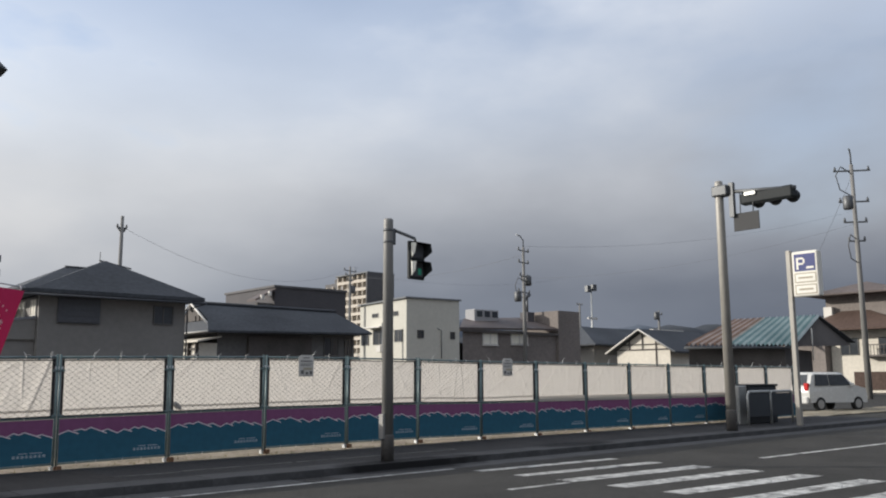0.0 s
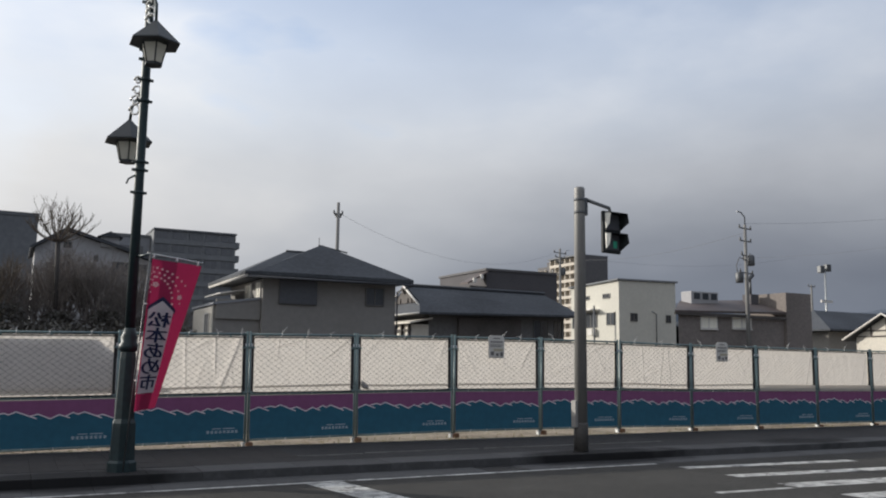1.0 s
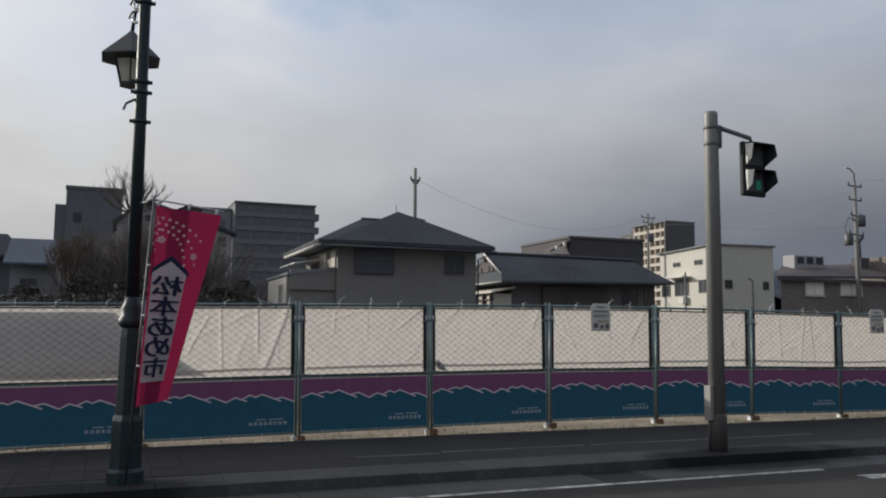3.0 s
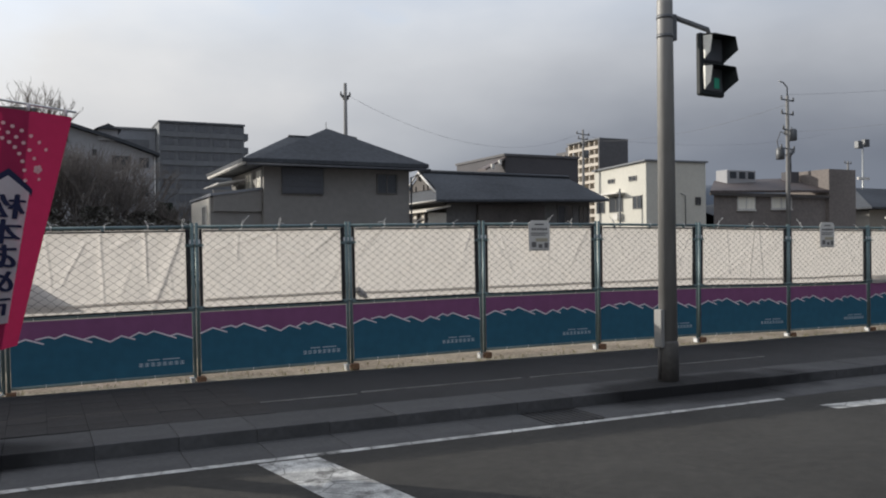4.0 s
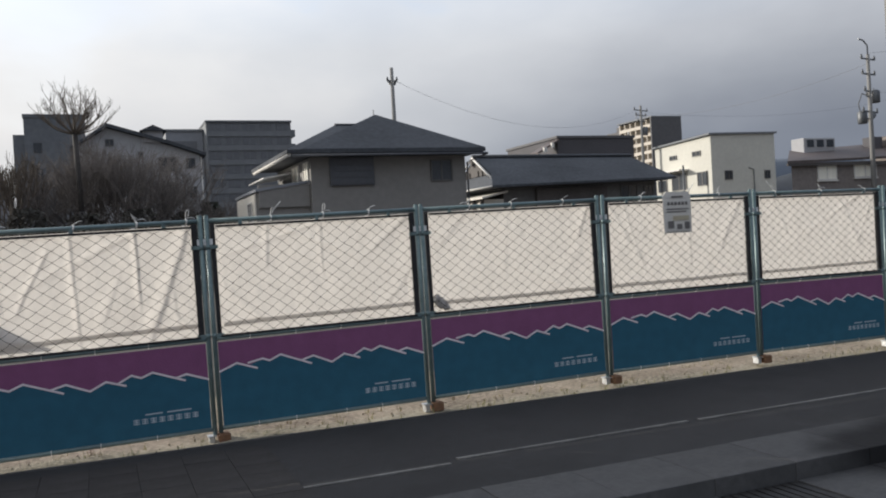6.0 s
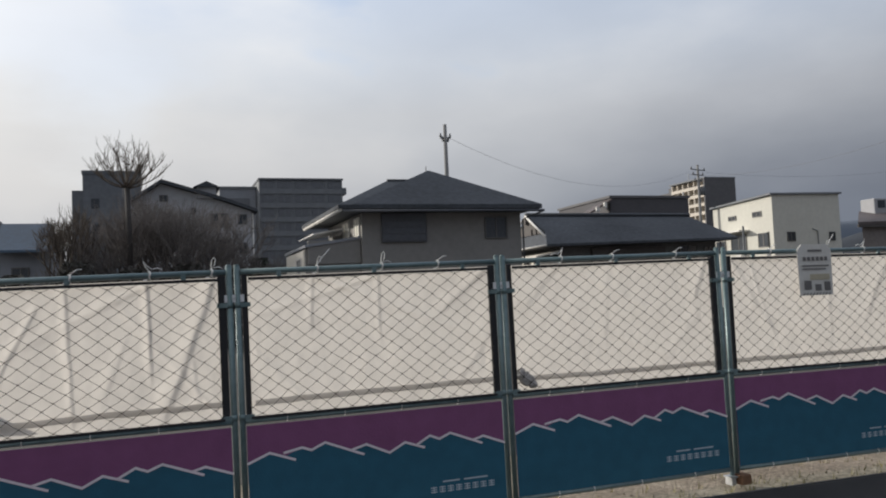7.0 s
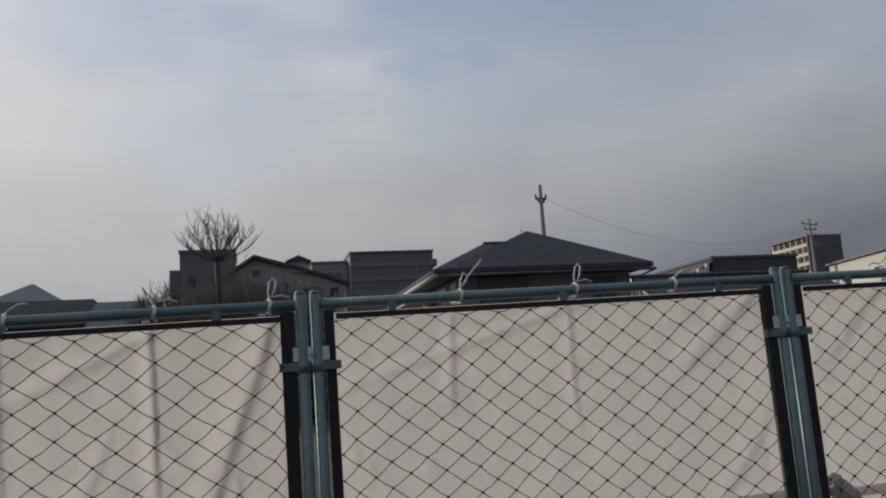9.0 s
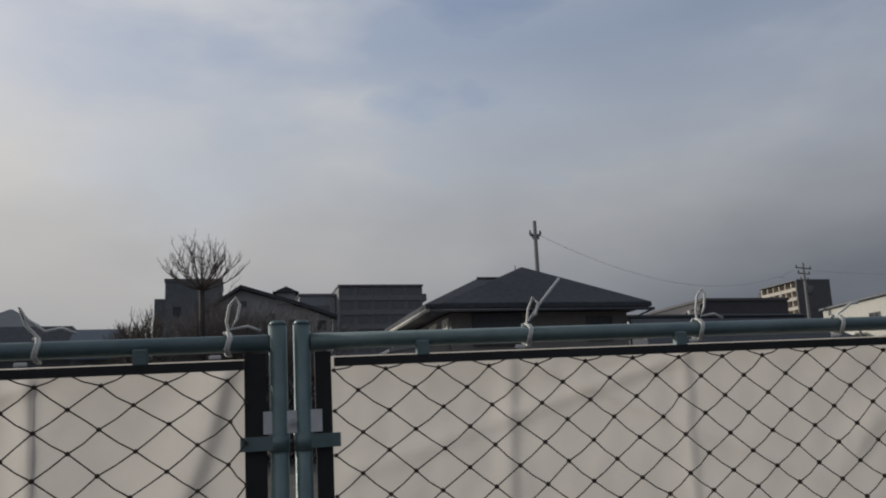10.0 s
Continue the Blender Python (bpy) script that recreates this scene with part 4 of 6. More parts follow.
def post_x(k):
    return 1.85 * k if k < 0 else 0.022 if k == 0 else W * k if k < 4 else 7.2 + 1.84 * (k - 4)


def rise(x):
    """The fence follows a slight rise of the ground."""
    return float(np.interp(x, (-17, -5.5, 0, 3.5, 6.5, 9, 20), (-0.12, -0.085, 0.0, 0.045, 0.05, 0.015, -0.03)))


def panel_place(k):
    xa, xb = post_x(k), post_x(k + 1)
    za, zb = rise(xa), rise(xb)
    return Matrix.Translation((xa, 0, za)) @ Matrix.Rotation(-math.atan2(zb - za, xb - xa), 4, "Y") @ Matrix.Diagonal(((xb - xa) / W, 1, 1, 1))


for k in range(-9, 13):
    if k not in PANELS:
        source = PANELS[8] if k > 5 else PANELS[4 + k % 2] if k > 2 else PANELS[(0, 1, 2)[k % 3]]
        copy_thing(source, panel_place(k))
for k, panel in PANELS.items():
    panel.matrix_basis = panel_place(k)

# unseen cloth added behind the fence's far end to shade it, edge running aslant
bm = B()
nu, nv = 60, 10
g = []
for j in range(nv + 1):
    row = []
    for i in range(nu + 1):
        s, t = i / nu, j / nv
        z = 0.86 + 0.78 * t
        xr = -1.2 - 1.1 * t ** 0.9
        x = -16.0 + (xr + 16.0) * s
        row.append(bm.verts.new((x, 0.115 + 0.014 * noise.noise(Vector((x * 2, z * 2, 5))), z + rise(x))))
    g.append(row)
for j in range(nv):
    for i in range(nu):
        bm.faces.new((g[j][i], g[j][i + 1], g[j + 1][i + 1], g[j + 1][i])).smooth = True
tp = thing("tarpaulin", "grey cloth added unseen behind the fence to shade its sheets", "tarpaulin", (-8, 0.115, 0.8))
part("cloth", bm, "tarpaulin", tp)
for i in range(9):
    x = -15.5 + 1.6 * i
    part("lashing", bm_path(B(), [(x, 0.115, 1.60 + rise(x)), (x, 0.03, 1.69 + rise(x)), (x, 0.0, 1.715 + rise(x))], 0.004, 5), "cord", tp)


def notice(x):
    n = thing("notice_sign", "small white construction notice tied over the fence top rail", "sign", (x, -0.045, 1.38), group="fence notices")
    part("board", bm_poly(B(), [(x - 0.16, -0.048, 1.385), (x + 0.16, -0.048, 1.385), (x + 0.165, -0.046, 1.74), (x + 0.12, -0.046, 1.785), (x - 0.12, -0.046, 1.785), (x - 0.165, -0.046, 1.74)], (0, 0.006, 0)), "paper", n)

    def bars(name, material, rects):
        bm = B()
        for xa, xb, za, zb in rects:
            bm_poly(bm, [(x + xa, -0.0525, za), (x + xb, -0.0525, za), (x + xb, -0.0525, zb), (x + xa, -0.0525, zb)][::-1])
        part(name, bm, material, n)
    for i in range(9):
        a = x - 0.14 + i * 0.031
        part("stripe", bm_poly(B(), [(a, -0.0525, 1.388), (a + 0.014, -0.0525, 1.388), (a + 0.028, -0.0525, 1.405), (a + 0.014, -0.0525, 1.405)][::-1]), "ink", n)
    bars("heading", "ink", [(-0.07, 0.07, 1.725, 1.742)])
    bars("lettering", "ink", [(-0.12 + 0.042 * i, -0.09 + 0.042 * i, 1.655, 1.685) for i in range(6)] + [(-0.13, 0.13, 1.61, 1.622), (-0.13, 0.10, 1.585, 1.596)])
    bars("tan_band", "yellowink", [(-0.06, 0.13, 1.505, 1.55)])
    bars("pictogram", "ink", [(-0.12, -0.05, 1.43, 1.50), (-0.015, 0.045, 1.42, 1.47), (0.075, 0.135, 1.42, 1.49)])


notice(4.435)
notice(9.87)

# ---- street lamp and flag ----
LX, LY = -2.05, -2.45
lamp = thing("street_lamp", "dark green iron street lamp with two hanging lanterns", "street lamp", (LX, LY, 0))
part("plinth", bm_turn(B(), [(0.17, 0), (0.17, 0.10), (0.145, 0.13), (0.135, 0.55), (0.115, 0.60), (0.095, 1.30), (0.085, 1.38)], LX, LY, 8, True), "lampgreen", lamp)
part("collar", bm_turn(B(), [(0.085, 1.38), (0.115, 1.41), (0.115, 1.46), (0.09, 1.49), (0.10, 1.55), (0.075, 1.60), (0.062, 1.66)], LX, LY, 16), "lampgreen", lamp)
part("column", bm_turn(B(), [(0.062, 1.66), (0.055, 3.5), (0.050, 6.6), (0.03, 6.75), (0.0, 6.8)], LX, LY, 14), "lampgreen", lamp)
for z in (3.30, 3.58, 3.68, 4.45, 4.72, 4.98, 5.10, 5.72, 5.95):
    bm = bm_turn(B(), [(0.064, z - 0.02), (0.064, z + 0.02)], LX, LY, 12)
    bm_box(bm, LX - 0.095, LX + 0.095, LY - 0.016, LY + 0.016, z - 0.014, z + 0.014)
    part("band", bm, "lampgreen", lamp)
for sy, zt, ox in ((-0.50, 5.30, 0.02), (0.50, 4.31, -0.10)):
    cy = LY + sy
    bm = B()
    hexp = [(0.015, zt + 0.02), (0.06, zt - 0.03), (0.31, zt - 0.275), (0.31, zt - 0.288), (0.16, zt - 0.285)]
    rf = part("lantern_roof", bm_turn(bm, hexp, LX + ox, cy, 6, True), "roofiron", lamp, "dark six-sided lantern roof")
    gl = part("lantern_glass", bm_turn(B(), [(0.155, zt - 0.30), (0.095, zt - 0.52)], LX + ox, cy, 6, True), "lampglass", lamp, "frosted lantern glass")
    bm = B()
    for i in range(6):
        a = 6.28318 * (i + 0.5) / 6
        bm_rod(bm, (LX + ox + 0.158 * math.cos(a), cy + 0.158 * math.sin(a), zt - 0.29), (LX + ox + 0.098 * math.cos(a), cy + 0.098 * math.sin(a), zt - 0.53), 0.009, seg=5)
    bm_turn(bm, [(0.108, zt - 0.55), (0.108, zt - 0.52)], LX + ox, cy, 6, True)
    part("lantern_frame", bm, "roofiron", lamp)
    s = 1 if sy > 0 else -1
    bm = B()
    arc = [(LX, LY + s * 0.05, zt + 0.12), (LX, LY + s * 0.20, zt + 0.34), (LX, LY + s * 0.38, zt + 0.36), (LX + ox * 0.8, cy, zt + 0.20), (LX + ox, cy, zt + 0.0)]
    bm_path(bm, arc, 0.018, 8)
    bm_path(bm, [(LX, LY + s * 0.05, zt + 0.42), (LX, LY + s * 0.40, zt + 0.40)], 0.014, 8)
    part("bracket", bm, "lampgreen", lamp)
    bm = B()
    for q in range(4):
        r = 0.085 - 0.010 * q
        bm_path(bm, [(LX - 0.02 + ox * 0.5 - 0.75 * r * (1 - i * 0.035) * math.cos(a), LY + s * (0.30 - 0.055 * q) + 0.65 * r * (1 - i * 0.035) * math.cos(a), zt + 0.09 + 0.115 * q + r * (1 - i * 0.035) * math.sin(a)) for i, a in enumerate([0.42 * i for i in range(17)])], 0.013, 6)
    part("scroll", bm, "chrome", lamp, "bright curled iron scroll")
bm = bm_path(B(), [(LX - 0.05, LY, 3.51), (LX - 0.13, LY - 0.04, 3.45), (LX - 0.15, LY - 0.05, 3.39)], 0.012, 6)
part("hook", bm, "lampgreen", lamp)
bm = bm_path(B(), [(LX, LY, 2.52), (LX + 0.16, LY - 0.34, 2.52)], 0.014, 8)
part("flag_bracket", bm, "lampgreen", lamp)

FX, FY, FT, FL = -1.89, -2.80, 2.47, 1.78
flag = thing("banner_flag", "red festival banner flag with white lettering panel, twisted by wind", "flag", (FX, FY, 0.6))


def flag_place(u, v, off=0.0):
    """A place on the cloth: u from the pole outwards, v from the top down; off lifts it off the side that faces the road."""
    left, mid, right = 0.030 * (1 - 0.6 * v), 0.34 - 0.155 * v, 0.20 - 0.105 * v
    if u < 0.13:
        s = left * u / 0.13
    elif u < 0.63:
        s = left + mid * (u - 0.13) / 0.50
    else:
        s = left + mid + right * (u - 0.63) / 0.37
    wave = 0.008 * math.sin(6 * u + 3 * v) * u
    depth = 0.42 * u * v ** 1.2 + wave
    nx, ny = 0.45 * v, -1.0
    return Vector((FX - 0.105 * v + s + nx * off, FY + depth + ny * off, FT - FL * v - 0.06 * u * (1 - v) + 0.03 * u * v))


def flag_patch(pts, off, split=5):
    """A flat print from (u, v) corners, cut fine enough to follow the cloth."""
    bm = B()
    bm.faces.new([bm.verts.new((u, v, 0)) for u, v in pts])
    bmesh.ops.triangulate(bm, faces=bm.faces)
    for _ in range(split):
        long = [e for e in bm.edges if e.calc_length() > 0.07]
        if not long:
            break
        bmesh.ops.subdivide_edges(bm, edges=long, cuts=1)
        bmesh.ops.triangulate(bm, faces=bm.faces)
    for vt in bm.verts:
        vt.co = flag_place(vt.co.x, vt.co.y, off)
    return bm


bm = B()
g = [[bm.verts.new(flag_place(i / 46, j / 60)) for i in range(47)] for j in range(61)]
for j in range(60):
    for i in range(46):
        bm.faces.new((g[j][i], g[j][i + 1], g[j + 1][i + 1], g[j + 1][i])).smooth = True
cloth = part("cloth", bm, "flagred", flag)
part("white_panel", flag_patch([(0.12, 0.335), (0.38, 0.27), (0.64, 0.335), (0.64, 0.885), (0.12, 0.885)], 0.007), "flagwhite", cloth, "white arrow-topped panel")
part("panel_edge", flag_patch([(0.08, 0.322), (0.38, 0.24), (0.68, 0.322), (0.68, 0.35), (0.38, 0.27), (0.08, 0.35)], 0.005), "flagink", cloth)
for i, ch in enumerate("松本あめ市"):
    cu = bpy.data.curves.new("glyph", "FONT")
    cu.body, cu.size, cu.align_x, cu.align_y = ch, 1.0, "CENTER", "CENTER"
    tmp = bpy.data.objects.new("glyph", cu)
    scene.collection.objects.link(tmp)
    me = bpy.data.meshes.new_from_object(tmp.evaluated_get(bpy.context.evaluated_depsgraph_get()))
    bpy.data.objects.remove(tmp)
    bm = B()
    bm.from_mesh(me)
    bpy.data.meshes.remove(me)
    if len(bm.verts):
        bmesh.ops.triangulate(bm, faces=bm.faces)
        for _ in range(4):
            bmesh.ops.subdivide_edges(bm, edges=[e for e in bm.edges if e.calc_length() > 0.16], cuts=1)
            bmesh.ops.triangulate(bm, faces=bm.faces)
        xs, ys = [v.co.x for v in bm.verts], [v.co.y for v in bm.verts]
        mx, my = (min(xs) + max(xs)) / 2, (min(ys) + max(ys)) / 2
        sc = 1 / max(max(xs) - min(xs), max(ys) - min(ys))
        base = list(bm.verts)
        twin = bmesh.ops.duplicate(bm, geom=bm.verts[:] + bm.edges[:] + bm.faces[:])["geom"]
        third = bmesh.ops.duplicate(bm, geom=base + list({e for v in base for e in v.link_edges}) + list({f for v in base for f in v.link_faces}))["geom"]
        for verts, dx, dy, up in ((base, 0, 0.012, 0.014), ([g for g in twin if isinstance(g, bmesh.types.BMVert)], 0.028, -0.01, 0.0146), ([g for g in third if isinstance(g, bmesh.types.BMVert)], -0.028, -0.01, 0.0152)):
            for v in verts:
                lx, ly = (v.co.x - mx) * sc + dx, (v.co.y - my) * sc + dy
                v.co = flag_place(0.38 - lx * 0.46, 0.395 + i * 0.104 - ly * 0.100, up)
        part("letter", bm, "flagink", cloth, "dark blue letter seen from behind")
    else:
        bm.free()
TRAILS = (((0.10, 0.055), (0.40, 0.05), (0.76, 0.150), 8), ((0.14, 0.085), (0.55, 0.085), (0.74, 0.275), 9), ((0.20, 0.115), (0.50, 0.13), (0.57, 0.285), 8),
          ((0.10, 0.075), (0.03, 0.10), (0.03, 0.19), 4), ((0.16, 0.115), (0.10, 0.14), (0.11, 0.22), 4))
for pa, pb, pc, n in TRAILS:
    for q in range(n):
        t = q / (n - 1)
        u, v = [(1 - t) ** 2 * a + 2 * t * (1 - t) * b + t * t * c for a, b, c in zip(pa, pb, pc)]
        bm = B()
        bm.faces.new([bm.verts.new(flag_place(u + 0.023 * math.cos(k), v + 0.0078 * math.sin(k), 0.006)) for k in [6.28318 * i / 8 for i in range(8)]])
        part("blossom_dot", bm, "flagpink", cloth)
bm = B()
for u, v in ((0.20, 0.165), (0.70, 0.235)):
    for k in range(5):
        t = 6.28318 * k / 5
        pts = [(u + 0.035 * math.cos(t) + 0.028 * math.cos(s), v + 0.0108 * math.sin(t) + 0.0086 * math.sin(s)) for s in [6.28318 * q / 8 for q in range(8)]]
        bm.faces.new([bm.verts.new(flag_place(*p, 0.004 + 0.0004 * k)) for p in pts])
part("blossom", bm, "flagpink", cloth)
part("pole", bm_rod(B(), (FX - 0.16, FY + 0.20, -0.004), (FX - 0.02, FY, 2.56), 0.010, seg=10), "steel", flag)
part("top_rod", bm_rod(B(), (FX - 0.06, FY, 2.53), (FX + 0.60, FY + 0.08, 2.46), 0.008, seg=8), "zinc", flag)
for u in (0.08, 0.5, 0.92):
    p = flag_place(u, 0.0)
    part("loop", bm_path(B(), [p, p + Vector((0, 0, 0.05))], 0.012, 6), "flagwhite", flag)
for v in (0.3, 0.55, 0.8):
    p = flag_place(0.0, v)
    part("side_loop", bm_path(B(), [p, Vector((FX - 0.02 - 0.14 * (2.56 - p.z) / 2.56, FY + 0.20 * (2.56 - p.z) / 2.56, p.z))], 0.008, 6), "flagwhite", flag)

# ---- pedestrian signal ----
PX, PY = 4.44, -2.55
sig = thing("pedestrian_signal", "beige steel pole with a two-light pedestrian signal", "traffic light", (PX, PY, 0))
part("pole", bm_turn(B(), [(0.098, 0.42), (0.083, 3.98), (0.083, 4.02), (0.07, 4.04)], PX, PY, 20), "pole", sig)
part("pole_foot", bm_turn(B(), [(0.108, 0), (0.108, 0.40), (0.098, 0.43)], PX, PY, 20), "polebase", sig, "dark coated pole foot")
bm = B()
bm_turn(bm, [(0.088, 3.62), (0.088, 3.66)], PX, PY, 16)
bm_turn(bm, [(0.088, 3.82), (0.088, 3.86)], PX, PY, 16)
bm_box(bm, PX + 0.06, PX + 0.13, PY - 0.05, PY + 0.05, 3.60, 3.88, 0.01)
part("bracket", bm, "steel", sig)
part("arm", bm_path(B(), [(PX + 0.11, PY, 3.86), (PX + 0.50, PY - 0.10, 3.74), (PX + 0.50, PY - 0.12, 3.66)], 0.028, 10), "steel", sig)
turn = Matrix.Translation((PX + 0.50, PY - 0.06, 0)) @ Matrix.Rotation(radians(6), 4, "Z")


def turned(bm, m=None):
    bm.transform(m or turn)
    return bm


head = part("housing", turned(bm_box(B(), -0.19, 0.19, -0.10, -0.03, 3.02, 3.68, 0.015)), "signalbody", sig)
for z, mt in ((3.51, "shutter"), (3.19, "shutter")):
    part("lens", turned(bm_box(B(), -0.135, 0.135, -0.112, -0.098, z - 0.125, z + 0.125, 0.01)), mt, head)
    bm = B()
    bm_poly(bm, [(-0.165, -0.10, z + 0.15), (0.165, -0.10, z + 0.15), (0.165, -0.27, z + 0.12), (-0.165, -0.27, z + 0.12)], (0, 0, 0.008))
    bm2 = B()
    for s in (0.157,):
        bm_poly(bm2, [(s, -0.10, z + 0.15), (s, -0.27, z + 0.12), (s, -0.30, z - 0.02), (s, -0.10, z - 0.13)], (0.008, 0, 0))
    me = bpy.data.meshes.new("tmp")
    bm2.to_mesh(me)
    bm2.free()
    bm.from_mesh(me)
    bpy.data.meshes.remove(me)
    part("visor", turned(bm), "signalbody", head, "dark hood over the lens")
    # sun on the left cheek, put into a white colour; other cheek dark
    part("visor_cheek", turned(bm_poly(B(), [(-0.165, -0.112, z + 0.135), (-0.165, -0.235, z + 0.12), (-0.165, -0.205, z - 0.05), (-0.165, -0.125, z - 0.115)], (0.008, 0, 0))), "lenswhite", head, "hood cheek coloured pale to look sunlit")
part("green_figure", turned(bm_box(B(), 0.0, 0.08, -0.118, -0.113, 3.10, 3.21)), "lensgreen", head, "glowing green light")
bx = part("button_box", bm_box(B(), PX - 0.140, PX - 0.090, PY - 0.06, PY + 0.06, 0.36, 0.76, 0.008), "pole", sig)
part("conduit", bm_rod(B(), (PX - 0.118, PY, 0.02), (PX - 0.118, PY, 0.40), 0.014, seg=8), "polebase", sig)

# ---- vehicle signal ----
VX, VY = 15.45, -2.42
vs = thing("vehicle_signal", "tall beige pole with horizontal traffic light and hanging sign", "traffic light", (VX, VY, 0))
part("pole", bm_turn(B(), [(0.128, 0.5), (0.105, 6.35), (0.09, 6.40)], VX, VY, 18), "polelight", vs)
part("pole_foot", bm_turn(B(), [(0.14, 0), (0.14, 0.48), (0.128, 0.52)], VX, VY, 18), "polebase", vs)
part("arm", bm_path(B(), [(VX, VY, 6.10), (VX + 0.10, VY - 2.0, 5.92)], 0.05, 10), "steel", vs)
part("clamp", bm_box(B(), VX - 0.16, VX + 0.16, VY - 0.30, VY + 0.14, 5.98, 6.26, 0.03), "steel", vs)
hv = part("housing", bm_box(B(), VX + 0.02, VX + 0.26, VY - 1.95, VY - 0.55, 5.68, 6.00, 0.05), "signalbody", vs)
for i in range(3):
    y = VY - 0.80 - 0.46 * i
    part("visor", bm_rod(B(), (VX + 0.26, y, 5.86), (VX + 0.58, y, 5.80), 0.16, 0.165, 14), "signalbody", hv, "round dark hood")
part("back_plate", bm_box(B(), VX - 0.02, VX + 0.018, VY - 1.0, VY - 0.7, 5.90, 5.99), "pipe", hv)
sg = part("hanging_sign", bm_box(B(), VX + 0.02, VX + 0.05, VY - 1.05, VY - 0.36, 5.02, 5.48, 0.004), "signgrey", vs, "grey back of a road sign")
for y in (VY - 0.55, VY - 0.9):
    part("hanger", bm_rod(B(), (VX + 0.035, y, 5.47), (VX + 0.05, y, 6.0), 0.015, seg=6), "steel", sg)
part("upright", bm_box(B(), VX - 0.06, VX + 0.06, VY - 0.42, VY - 0.30, 5.40, 6.30), "steel", vs)

# ---- parking sign ----
KX, KY = 18.65, -2.62
ps = thing("parking_sign", "lit parking sign box on a square beige pole", "sign", (KX, KY, 0))
part("pole", bm_box(B(), KX - 0.07, KX + 0.07, KY - 0.07, KY + 0.07, 0, 4.85, 0.02), "polelight", ps)
cab = part("cabinet", bm_box(B(), KX - 0.12, KX + 0.14, KY - 0.86, KY - 0.13, 3.52, 4.78, 0.03), "signwhite", ps)
part("blue_field", bm_box(B(), KX - 0.126, KX - 0.119, KY - 0.79, KY - 0.20, 4.22, 4.70), "signblue", cab)
bm = B()
y0 = KY - 0.26
bm_box(bm, KX - 0.134, KX - 0.127, y0 - 0.06, y0, 4.27, 4.60)
bm_box(bm, KX - 0.134, KX - 0.127, y0 - 0.20, y0 - 0.06, 4.55, 4.60)
bm_box(bm, KX - 0.134, KX - 0.127, y0 - 0.20, y0 - 0.06, 4.40, 4.45)
bm_box(bm, KX - 0.134, KX - 0.127, y0 - 0.24, y0 - 0.19, 4.44, 4.56)
part("letter", bm, "signwhite", cab, "white capital letter")
part("side_letters", bm_box(B(), KX - 0.134, KX - 0.127, y0 - 0.48, y0 - 0.28, 4.28, 4.34), "signwhite", cab)
for z in (3.90, 3.58):
    pl = part("tariff_panel", bm_box(B(), KX - 0.126, KX - 0.119, KY - 0.80, KY - 0.19, z, z + 0.27), "signtan", cab)
    part("tariff_field", bm_box(B(), KX - 0.131, KX - 0.127, KY - 0.77, KY - 0.22, z + 0.03, z + 0.24), "signwhite", pl)
    part("lettering", bm_box(B(), KX - 0.137, KX - 0.132, KY - 0.70, KY - 0.30, z + 0.11, z + 0.16), "signtan", pl)

# ---- barriers and cabinet beside the pole ----
for bx0, by0 in ((17.95, -1.5), (19.22, -1.5)):
    br = thing("pipe_barrier", "low pale steel hoop barrier with dark panel", "barrier", (bx0 + 0.7, by0, 0), group="hoop barriers")
    x0, x1 = bx0, bx0 + 1.3
    part("hoop", bm_path(B(), [(x0, by0, 0), (x0, by0, 0.82), (x0 + 0.08, by0, 0.92), (x1 - 0.08, by0, 0.92), (x1, by0, 0.82), (x1, by0, 0)], 0.035, 10), "pipe", br)
    part("panel", bm_box(B(), x0 + 0.06, x1 - 0.06, by0 - 0.012, by0 + 0.012, 0.22, 0.86, 0.004), "tarp", br)
cb = thing("control_cabinet", "dark grey roadside control cabinet", "cabinet", (18.3, -0.85, 0))
part("body", bm_box(B(), 18.70, 20.30, -1.15, -0.6, 0, 1.06, 0.02), "tarp", cb)
part("lid", bm_box(B(), 18.66, 20.34, -1.19, -0.56, 1.06, 1.12, 0.01), "signalbody", cb)
part("side_box", bm_box(B(), 18.20, 18.66, -1.10, -0.70, 0, 1.08, 0.02), "pipe", cb, "grey side compartment")

# ---- car ----


